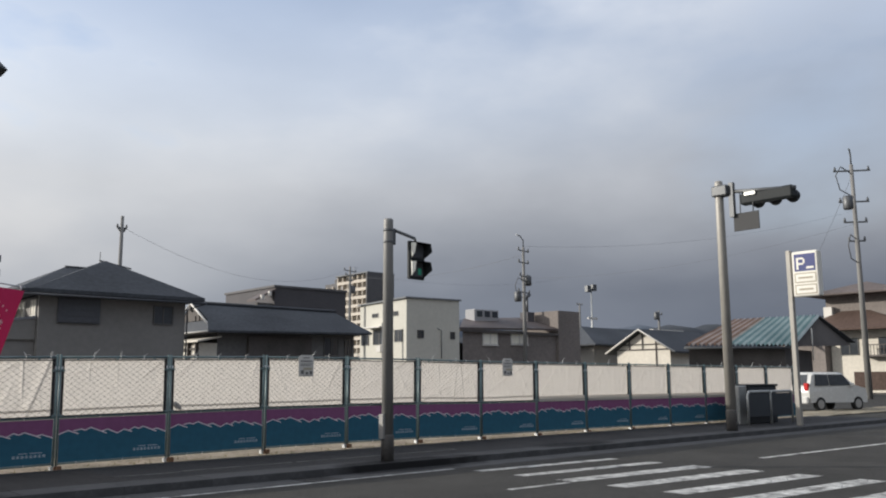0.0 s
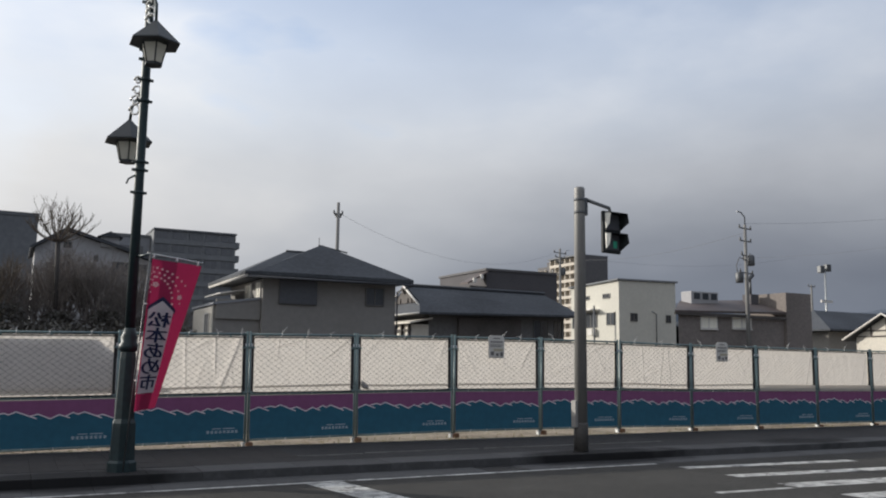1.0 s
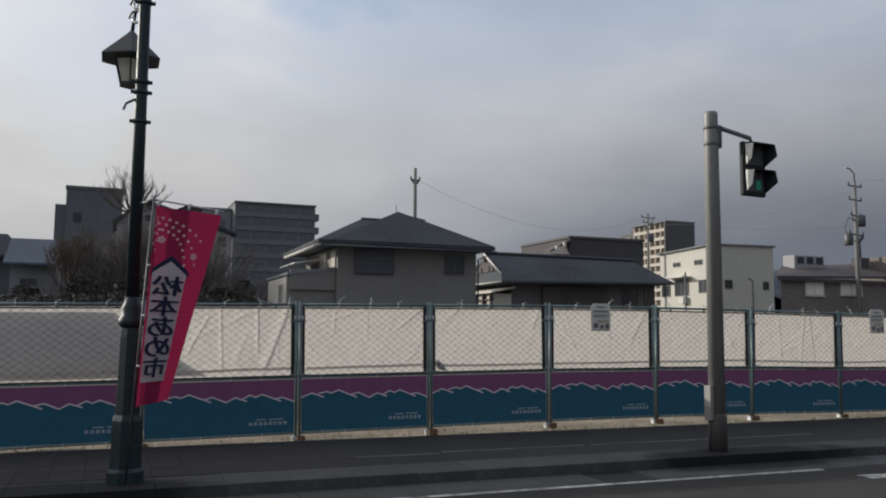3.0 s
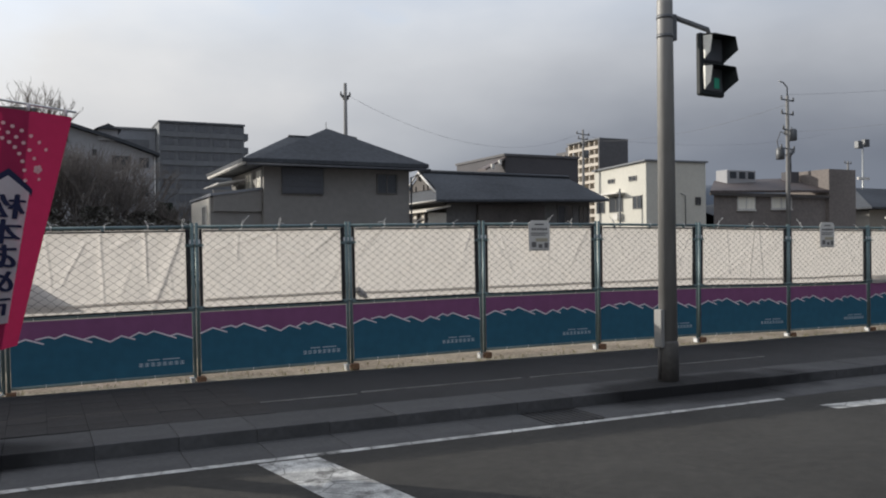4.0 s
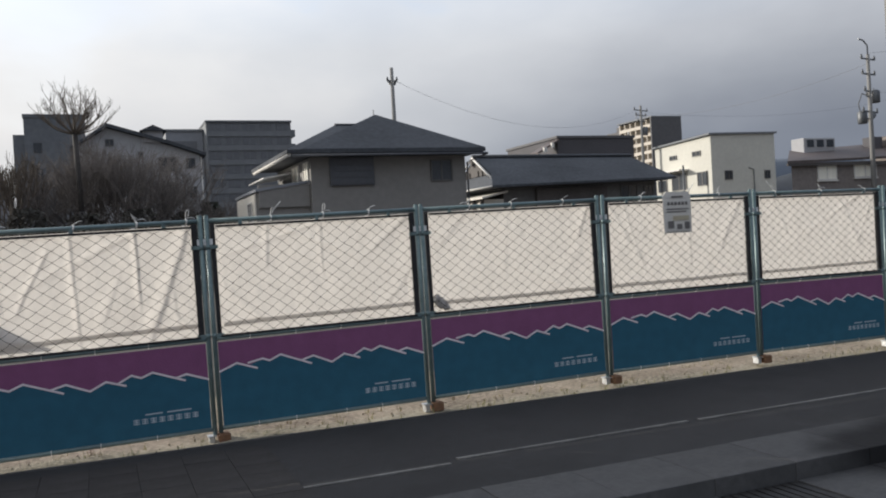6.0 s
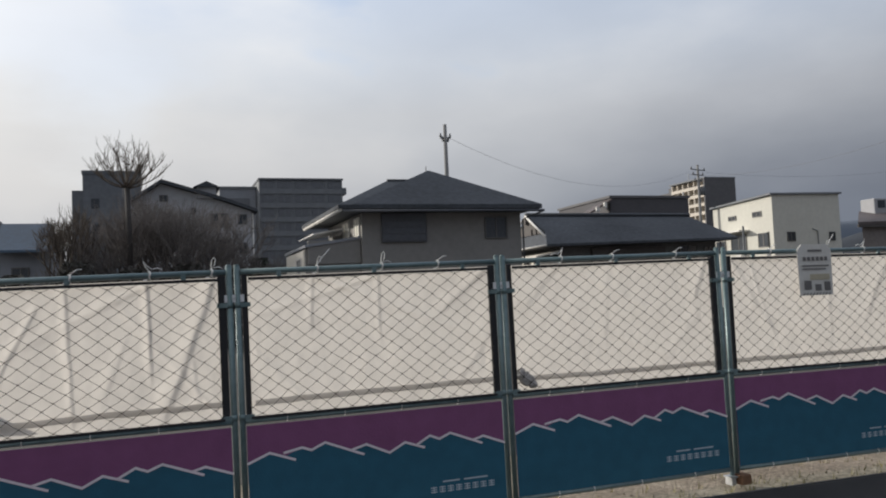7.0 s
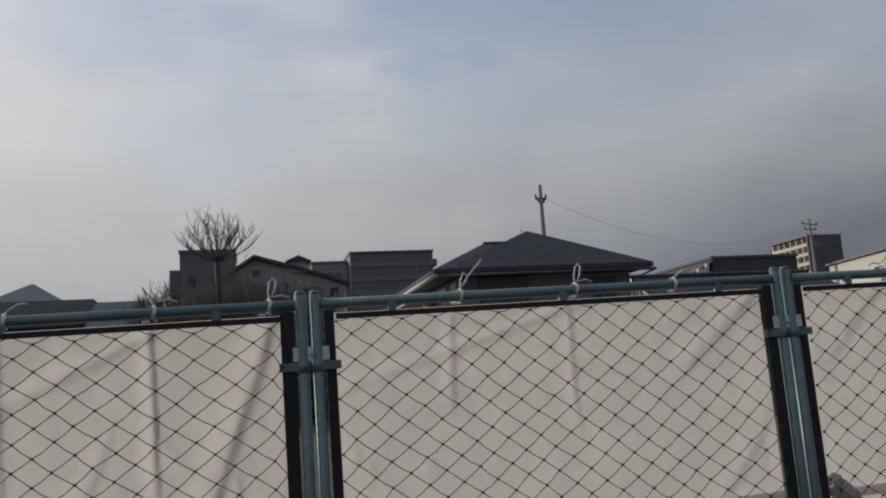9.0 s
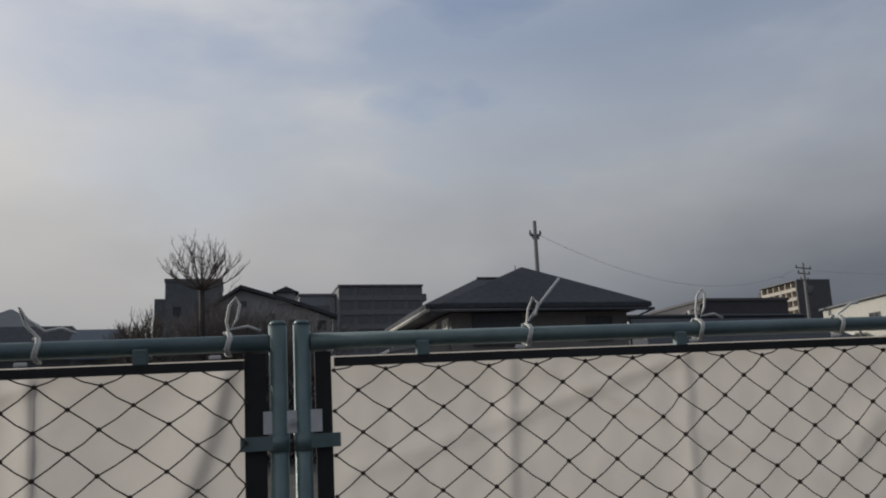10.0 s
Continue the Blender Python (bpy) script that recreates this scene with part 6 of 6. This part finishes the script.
part("light_strip", bm_box(B(), 76, 82, 41.5, 42, 6.4, 6.7), "framewhite", g2)

ts = thing("striped_roof_workshop", "timber workshop with rusty and teal corrugated roof", "building", (55, 20, 0))
E0, E1, R0, R1 = Vector((47.3, 19.2, 3.45)), Vector((53.9, 14.6, 3.45)), Vector((59.2, 22.1, 5.85)), Vector((60.9, 15.85, 5.95))
part("wall", bm_poly(B(), [(48.4, 19.6, -0.2), (53.9, 15.3, -0.2), (60.8, 16.6, -0.2), (58.0, 25.0, -0.2)], (0, 0, 3.5)), "timber", ts)
part("gable", bm_poly(B(), [tuple(E1 + Vector((0.4, 0.6, 0))), (64.1, 15.0, 3.75), tuple(R1 + Vector((0.1, 0.2, -0.1)))], (0, 0.3, 0)), "timber", ts)
part("far_slope", bm_poly(B(), [tuple(R0), tuple(R1), (64.3, 14.7, 3.95), (64.5, 23, 3.9)], (0, 0, 0.06)), "roof", ts)
N = 26
for i in range(N):
    a, b = i / N, (i + 1) / N
    m_ = (a + b) / 2
    lift = Vector((0, 0, 0.20))
    bm = B()
    pts = [E0.lerp(E1, a), E0.lerp(E1, b), R0.lerp(R1, b), R0.lerp(R1, a)]
    mid = [E0.lerp(E1, m_) + lift, R0.lerp(R1, m_) + lift]
    vs_ = [bm.verts.new(p) for p in pts] + [bm.verts.new(p) for p in mid]
    bm.faces.new((vs_[0], vs_[4], vs_[5], vs_[3]))
    bm.faces.new((vs_[4], vs_[1], vs_[2], vs_[5]))
    # every second sheet is paler, imitating sun on the ribs
    part("roof_sheet", bm, ("rust", "rustpale")[i % 2] if i < 10 else ("tealsheet", "tealpale")[i % 2], ts)
part("eave_beam", bm_path(B(), [tuple(E0 - Vector((0, 0, 0.1))), tuple(E1 - Vector((0, 0, 0.1)))], 0.10, 6), "steel", ts)
part("flue", bm_rod(B(), (58.0, 15.2, 2.5), (58.0, 15.2, 4.9), 0.05, seg=8), "framewhite", ts)

rh = thing("corner_house", "white-walled house with brown tiled tiers of roof and balcony", "house", (84, 19, 0), group="houses")
part("wall", bm_box(B(), 77.5, 93, 15.6, 22.5, -0.2, 5.8), "plaster", rh)
part("upper_wall", bm_box(B(), 78.6, 93, 16.4, 23.2, 5.8, 9.2), "brownwall", rh)
part("lower_roof", hip_roof(75.6, 94, 14.6, 25.6, 5.75, (79.5, 92), 8.1, 20.5), "rooftan", rh)
part("roof", hip_roof(76.8, 94, 15.2, 24.4, 9.2, (79.2, 91), 10.3, 19.4), "roofbrown", rh)
part("side_roof", bm_poly(B(), [(74.5, 24.4, 4.4), (78.6, 21.5, 4.4), (80.4, 24.0, 6.6), (77.4, 27.0, 6.6)], (0, 0, 0.15)), "roof", rh)
part("side_wall", bm_box(B(), 76.4, 82, 22.6, 27, -0.2, 4.4), "brownwall", rh)
part("chimney", bm_box(B(), 78.0, 78.8, 22.4, 23.2, 6.4, 8.0), "framewhite", rh)
bl = part("balcony", bm_box(B(), 76.5, 77.48, 15.8, 19.2, 3.1, 3.25), "timber", rh, "dark wooden balcony")
for i in range(12):
    part("baluster", bm_box(B(), 76.52, 76.57, 15.85 + 0.29 * i, 15.90 + 0.29 * i, 3.25, 4.15), "timber", bl)
part("rail", bm_box(B(), 76.5, 76.6, 15.8, 19.2, 4.15, 4.24), "timber", bl)
part("panel", bm_box(B(), 77.40, 77.49, 15.9, 20.5, 0.1, 1.75), "rooftan", rh, "tan timber lower panel")
for y in (16.4, 19.9):
    window(rh, y, y + 1.7, 3.3, 4.9, 77.49, "x")

op = thing("opposite_building", "plain grey concrete frontage across the road", "building", (0, -34, 0))
part("wall", bm_box(B(), -60, 70, -40, -30, -0.2, 6.5), "grey", op)
part("parapet", bm_box(B(), -60.2, 70.2, -40, -29.9, 6.5, 6.9), "darkgrey", op)

# ---- utility poles and wires ----


def crossarm(p, x, y, z, w, ang, ins=3):
    c, s = math.cos(ang), math.sin(ang)
    bm = bm_path(B(), [(x - c * w, y - s * w, z), (x + c * w, y + s * w, z)], 0.06, 4)
    arm = part("crossarm", bm, "steel", p)
    for i in range(ins):
        q = -0.9 + 1.8 * i / max(1, ins - 1)
        part("insulator", bm_turn(B(), [(0.05, z + 0.05), (0.08, z + 0.10), (0.04, z + 0.28)], x + c * w * q, y + s * w * q, 8), "steel", arm)


def utility_pole(x, y, top, arms, label, extra=()):
    p = thing("utility_pole", label, "utility pole", (x, y, 0), group="utility poles")
    part("pole", bm_rod(B(), (x, y, -0.2), (x, y, top), 0.20, 0.11, 12), "concrete", p)
    for z, w, ang in arms:
        crossarm(p, x, y, z, w, ang)
    for kind, dx, dy, z in extra:
        if kind == "can":
            part("transformer", bm_turn(B(), [(0.26, z), (0.30, z + 0.05), (0.30, z + 0.75), (0.2, z + 0.85)], x + dx, y + dy, 12), "steel", p)
        elif kind == "rod":
            part("spike", bm_path(B(), [(x, y, top - 0.2), (x, y, top + 0.6), (x + dx * 0.5, y, top + 0.95), (x + dx, y, top + 1.0)], 0.05, 6), "steel", p)
        elif kind == "loop":
            part("cable_loop", bm_path(B(), [(x, y, z), (x + dx, y, z + 0.2), (x + dx * 1.5, y, z - 0.5), (x + dx * 1.2, y, z - 1.3), (x, y, z - 1.5)], 0.035, 5), "wire", p)
    return p


utility_pole(17.15, 44.0, 12.6, [(11.75, 0.35, 0.0), (11.55, 0.25, 0.3)], "grey concrete utility pole behind the hipped-roof house")
part("service_arm", bm_path(B(), [(15.7, 43.9, 9.35), (17.9, 43.9, 8.95)], 0.06, 4), "steel", bpy.data.objects["utility_pole"])
part("aerial", bm_path(B(), [(15.75, 43.9, 9.1), (15.75, 43.9, 9.9)], 0.03, 4), "steel", bpy.data.objects["utility_pole"])
utility_pole(50.5, 64.0, 13.9, [(13.4, 1.2, 0.35), (12.9, 0.9, 0.35), (12.3, 0.6, 0.35)], "concrete utility pole by the brown flats", [("can", 0.4, 0, 10.9)])
utility_pole(47.2, 34.2, 12.2, [(11.9, 0.85, 0.2), (10.9, 0.8, 0.2), (9.75, 0.9, 0.4), (9.4, 0.6, 0.4), (8.4, 1.1, 0.3)], "concrete utility pole with transformers above the brown building",
             [("rod", -0.8, 0, 0), ("can", -0.75, 0, 7.6), ("can", 0.5, 0, 9.0), ("loop", -0.7, 0, 9.4)])
utility_pole(49.6, 8.0, 14.6, [(14.2, 1.1, -0.9), (12.2, 0.9, -0.9), (10.9, 0.7, -0.9), (9.7, 0.5, -0.9)], "tall concrete utility pole by the side street",
             [("rod", -0.2, 0, 0), ("loop", -1.6, 0, 14.0), ("can", -0.9, 0, 11.6), ("loop", -0.9, 0, 9.8)])
lp = thing("floodlight_mast", "slim pale mast with two floodlights far off", "light mast", (88.5, 60, 0))
part("mast", bm_rod(B(), (88.5, 60, -0.2), (88.5, 60, 13.6), 0.16, 0.09, 8), "pipe", lp)
for dx in (-0.7, 0.5):
    part("floodlight", bm_box(B(), 88.5 + dx - 0.4, 88.5 + dx + 0.4, 59.7, 60.3, 13.2 + dx * 0.2, 14.1 + dx * 0.2, 0.05), "steel", lp)
part("arm", bm_box(B(), 87.6, 89.6, 59.9, 60.1, 9.3, 9.6), "framewhite", lp)
utility_pole(85.9, 60.0, 11.4, [(11.2, 0.8, 0.2)], "short dark utility pole far off")
utility_pole(75.0, 40.0, 8.6, [(8.2, 0.9, 0.2)], "dark post with a floodlight behind the roofs", [("can", -0.4, 0, 7.6)])


def wire(name, a, b, sag, r=0.018):
    a, b = Vector(a), Vector(b)
    pts = []
    for i in range(25):
        t = i / 24
        p = a.lerp(b, t)
        p.z -= sag * 4 * t * (1 - t)
        pts.append(tuple(p))
    return solo(name, bm_path(B(), pts, r, 4), "wire", "thin dark overhead cable slung between poles", "cable", group="overhead cables")


wire("overhead_cable", (17.4, 44, 11.75), (49.4, 63.8, 13.2), 2.2, 0.009)
wire("overhead_cable", (49.4, 63.8, 12.8), (47.2, 34.2, 11.6), 1.0, 0.011)
wire("overhead_cable", (51.6, 64.2, 13.2), (95, 70, 16.5), 1.2, 0.009)
wire("overhead_cable", (47.2, 34.2, 12.3), (80, 20, 17.5), 1.2, 0.008)
wire("overhead_cable", (49.6, 8, 13.9), (140, 60, 14), 2.5, 0.010)
wire("overhead_cable", (49.6, 8, 10.8), (47.2, 34.2, 9.6), 0.9, 0.007)

# ---- trees ----


def limb(bm, p, d, length, r, depth, rnd, spread, up, seg=5):
    q = p + d * length
    bend = (d + Vector((rnd.uniform(-0.15, 0.15), rnd.uniform(-0.15, 0.15), 0.10))).normalized()
    midp = p + d * length * 0.5
    q = midp + bend * length * 0.5
    bm_rod(bm, p, midp, r, r * 0.85, seg, False)
    bm_rod(bm, midp, q, r * 0.85, r * 0.68, seg, False)
    if depth == 0:
        return
    for i in range(rnd.choice((2, 3, 3, 3))):
        nd = (bend + Vector((rnd.uniform(-1, 1), rnd.uniform(-1, 1), rnd.uniform(-0.4, 0.9) + up)) * spread).normalized()
        s = midp.lerp(q, rnd.uniform(0.3, 1.0))
        limb(bm, s, nd, length * rnd.uniform(0.62, 0.85), r * 0.66, depth - 1, rnd, spread, up, 4 if depth < 3 else 5)


def bare_tree(x, y, height, trunk, seed, depth, spread, up, label, twig="twig", lean=0.0):
    rnd = random.Random(seed)
    t = thing("tree", label, "tree", (x, y, -0.1), group="bare trees")
    th = height * trunk
    part("trunk", bm_path(bm_rod(B(), (x, y, -0.1), (x + lean * 0.5, y, th * 0.5), 0.055 * height ** 0.8, 0.042 * height ** 0.8, 9), [(x + lean * 0.5, y, th * 0.5), (x + lean, y, th)], 0.040 * height ** 0.8, 9), "bark", t)
    bm = B()
    n = 10
    for i in range(n):
        a = 6.28318 * i / n + rnd.uniform(-0.3, 0.3)
        k = rnd.uniform(0.08, 0.85)
        d = Vector((math.cos(a) * k, math.sin(a) * k, rnd.uniform(0.55, 0.95))).normalized()
        limb(bm, Vector((x + lean, y, th * rnd.uniform(0.85, 1.0))), d, height * (1 - trunk) * rnd.uniform(0.34, 0.42), 0.0125 * height ** 0.8, depth, rnd, spread, up)
    part("crown", bm, twig, t, "bare leafless crown")
    return t



def pollard(x, y, fork, reach, seed, label):
    """A pollarded tree: a bare trunk and a fan of upswept limbs with curved twigs."""
    rnd = random.Random(seed)
    t = thing("tree", label, "tree", (x, y, -0.1), group="bare trees")
    part("trunk", bm_path(bm_rod(B(), (x, y, -0.1), (x + 0.1, y, fork * 0.5), 0.17, 0.13, 10), [(x + 0.1, y, fork * 0.5), (x, y, fork)], 0.12, 10), "bark", t)
    bm = B()

    def shoot(p, d, length, r, twigs, n=6):
        for i in range(n):
            d = (d + Vector((rnd.uniform(-0.16, 0.16), rnd.uniform(-0.16, 0.16), 0.13))).normalized()
            q = p + d * length / n
            bm_rod(bm, p, q, r * (1 - i / n * 0.75), r * (1 - (i + 1) / n * 0.75), 5, False)
            if twigs and i > 1:
                for _ in range(2):
                    a = rnd.uniform(0, 6.283)
                    side = (d * 0.9 + Vector((math.cos(a), math.sin(a), 0.25)) * 0.75).normalized()
                    shoot(q, side, length * rnd.uniform(0.22, 0.40), r * 0.42, twigs - 1, 4)
            p = q
    for i in range(26):
        a = 2.399 * i
        polar = 0.06 + 1.62 * math.sqrt(i / 25)
        d = Vector((math.cos(a) * math.sin(polar), math.sin(a) * math.sin(polar), math.cos(polar)))
        shoot(Vector((x, y, fork - 0.1)), d, reach * rnd.uniform(0.85, 1.0), 0.042, 2)
    part("crown", bm, "twig", t, "bare fan of upswept branches")


pollard(-1.45, 36.0, 7.45, 1.95, 5, "tall bare pollarded tree with upswept branches")
bare_tree(-4.2, 37.0, 6.6, 0.35, 9, 4, 0.6, 0.35, "bare tree behind the fence")
bare_tree(0.6, 37.0, 6.3, 0.22, 12, 5, 0.8, 0.05, "bare brown garden tree with drooping twigs", "bush")
bare_tree(-1.4, 38.5, 6.8, 0.22, 17, 5, 0.75, 0.05, "bare brown garden tree with drooping twigs", "bush")
bare_tree(2.6, 38.0, 5.4, 0.22, 23, 4, 0.75, 0.0, "bare brown garden tree with drooping twigs", "bush")
bare_tree(4.6, 37.5, 4.6, 0.2, 31, 4, 0.7, 0.05, "small bare garden tree", "bush")
bare_tree(1.2, 40.0, 7.3, 0.2, 43, 5, 0.8, 0.0, "dense bare garden tree with fine brown twigs", "bush")
bare_tree(-0.7, 40.5, 7.0, 0.2, 47, 5, 0.8, 0.0, "dense bare garden tree with fine brown twigs", "bush")
bare_tree(-3.0, 39.0, 5.6, 0.2, 37, 4, 0.75, 0.05, "bare brown garden tree with drooping twigs", "bush")


def shrub(x, y, rx, ry, hgt, seed, material="evergreen", n=1500):
    rnd = random.Random(seed)
    t = thing("shrub", "dark garden shrub with dense small leaves", "shrub", (x, y, 0), group="garden shrubs")
    part("stem", bm_rod(B(), (x, y, -0.1), (x, y, hgt * 0.5), 0.06, 0.03, 6), "bark", t)
    bm = B()
    for i in range(n):
        a, u, q = rnd.uniform(0, 6.283), rnd.random(), rnd.random() ** 0.4
        lump = 1 + 0.25 * noise.noise(Vector((math.cos(a) * 2, math.sin(a) * 2, u * 3 + seed)))
        pz = hgt * (0.1 + 0.9 * u)
        k = q * lump * math.sqrt(max(0.05, 1 - (u * 0.95) ** 2))
        p = Vector((x + rx * k * math.cos(a), y + ry * k * math.sin(a), pz))
        d = Vector((rnd.uniform(-1, 1), rnd.uniform(-1, 1), rnd.uniform(-1, 1))).normalized() * 0.13
        e = d.cross(Vector((rnd.uniform(-1, 1), rnd.uniform(-1, 1), 1))).normalized() * 0.06
        bm.faces.new([bm.verts.new(v) for v in (p - d, p + e, p + d, p - e)])
    part("foliage", bm, material, t)


for i, (x, y, rx, hgt) in enumerate(((-3.6, 35.5, 1.5, 3.9), (-1.2, 36, 1.6, 3.6), (1.2, 35.6, 1.6, 3.7), (3.4, 35.8, 1.6, 3.5), (5.0, 40, 1.1, 4.2), (-6.2, 36, 1.4, 3.4))):
    shrub(x, y, rx, 1.0, hgt, 40 + i, "evergreen" if i == 4 else "hedgeleaf")
hd = thing("hedge", "low dark hedge along the back of the lot", "hedge", (0, 34, 0))
bm = B()
rnd = random.Random(77)
for i in range(5000):
    p = Vector((rnd.uniform(-9, 6.5), rnd.uniform(33.6, 34.4), rnd.uniform(0, 2.9 + 0.4 * noise.noise(Vector((i * 0.01, 0, 0))))))
    d = Vector((rnd.uniform(-1, 1), rnd.uniform(-1, 1), rnd.uniform(-1, 1))).normalized() * 0.16
    e = d.cross(Vector((rnd.uniform(-1, 1), rnd.uniform(-1, 1), 1))).normalized() * 0.08
    bm.faces.new([bm.verts.new(v) for v in (p - d, p + e, p + d, p - e)])
part("foliage", bm, "hedgeleaf", hd)
bm = B()
for i in range(12):
    bm_rod(bm, (-8.6 + 1.3 * i, 34, -0.1), (-8.6 + 1.3 * i, 34, 2.2), 0.05, 0.03, 5)
part("stem", bm, "bark", hd)

# ---- hills ----


def ridge(name, label, x0, x1, y, h0, h1, seed, material, depth, peak):
    bm = B()
    n, m = 80, 8
    g = []
    for j in range(m + 1):
        row = []
        for i in range(n + 1):
            t = i / n
            x = x0 + (x1 - x0) * t
            e = h0 + (h1 - h0) * t + peak * (noise.noise(Vector((t * 5, seed, 0))) + 0.4 * noise.noise(Vector((t * 17, seed, 2))))
            s = j / m
            row.append(bm.verts.new((x, y + depth * (s - 0.5), -1 + max(0, e) * math.sin(s * math.pi) + 3 * noise.noise(Vector((t * 40, s * 6, seed))))))
        g.append(row)
    for j in range(m):
        for i in range(n):
            bm.faces.new((g[j][i], g[j][i + 1], g[j + 1][i + 1], g[j + 1][i])).smooth = True
    return solo(name, bm, material, label, "hill", "structure")


ridge("hill", "dark wooded hill on the horizon", 700, 1900, 800, 55, 130, 3.3, "hill", 300, 18)
ridge("mountain", "mountain range on the horizon, haze put into its blue colour", -900, 2400, 1700, 70, 185, 8.8, "farhill", 500, 40)

# ---- small pieces of the ground ----


def pieces(parent, name, material, boxes, bevel=0.0035):
    shared = {}
    for x0, x1, y0, y1, z0, z1 in boxes:
        key = (round(x1 - x0, 3), round(y1 - y0, 3), round(z1 - z0, 3))
        if key not in shared:
            bm = bm_box(B(), -key[0] / 2, key[0] / 2, -key[1] / 2, key[1] / 2, -key[2] / 2, key[2] / 2, bevel)
            me = bpy.data.meshes.new(name)
            bm.to_mesh(me)
            bm.free()
            me.materials.append(M[material])
            shared[key] = me
        ob = new(name, shared[key])
        ob.location = ((x0 + x1) / 2, (y0 + y1) / 2, (z0 + z1) / 2)
        ob.parent = parent


rng = random.Random(11)
pieces(kerb, "kerb_stone", "kerb", [(-12 + 0.6 * i + 0.0012, -12 + 0.6 * (i + 1) - 0.0012, -2.865, -2.285, -0.20, rng.choice((0.0, 0.002, 0.004))) for i in range(61)])
pieces(gutter, "gutter_slab", "gutter", [(-12 + 0.6 * i + 0.0012, -12 + 0.6 * (i + 1) - 0.0012, -3.445, -2.872, -0.30, ROAD + rng.choice((0.0, 0.002, 0.003))) for i in range(90) if not 24 <= i <= 24])
paving = bpy.data.objects["pavement"]
pieces(paving, "paver", "paver", [(-7.5 + 0.3 * i + 0.001, -7.5 + 0.3 * (i + 1) - 0.001, -2.27 + 0.26 * j + 0.001, -2.27 + 0.26 * (j + 1) - 0.001, -0.05, rng.choice((0.004, 0.005, 0.006))) for i in range(26) for j in range(7)], 0.0012)
gr = thing("drain_grate", "dark iron drain grate in the gutter", "drain", (2.7, -3.15, ROAD))
part("frame", bm_box(B(), 2.4, 3.0, -3.44, -2.87, ROAD - 0.1, ROAD - 0.012), "iron", gr)
for i in range(9):
    part("bar", bm_box(B(), 2.415 + 0.062 * i, 2.462 + 0.062 * i, -3.42, -2.89, ROAD - 0.012, ROAD + 0.003), "iron", gr)
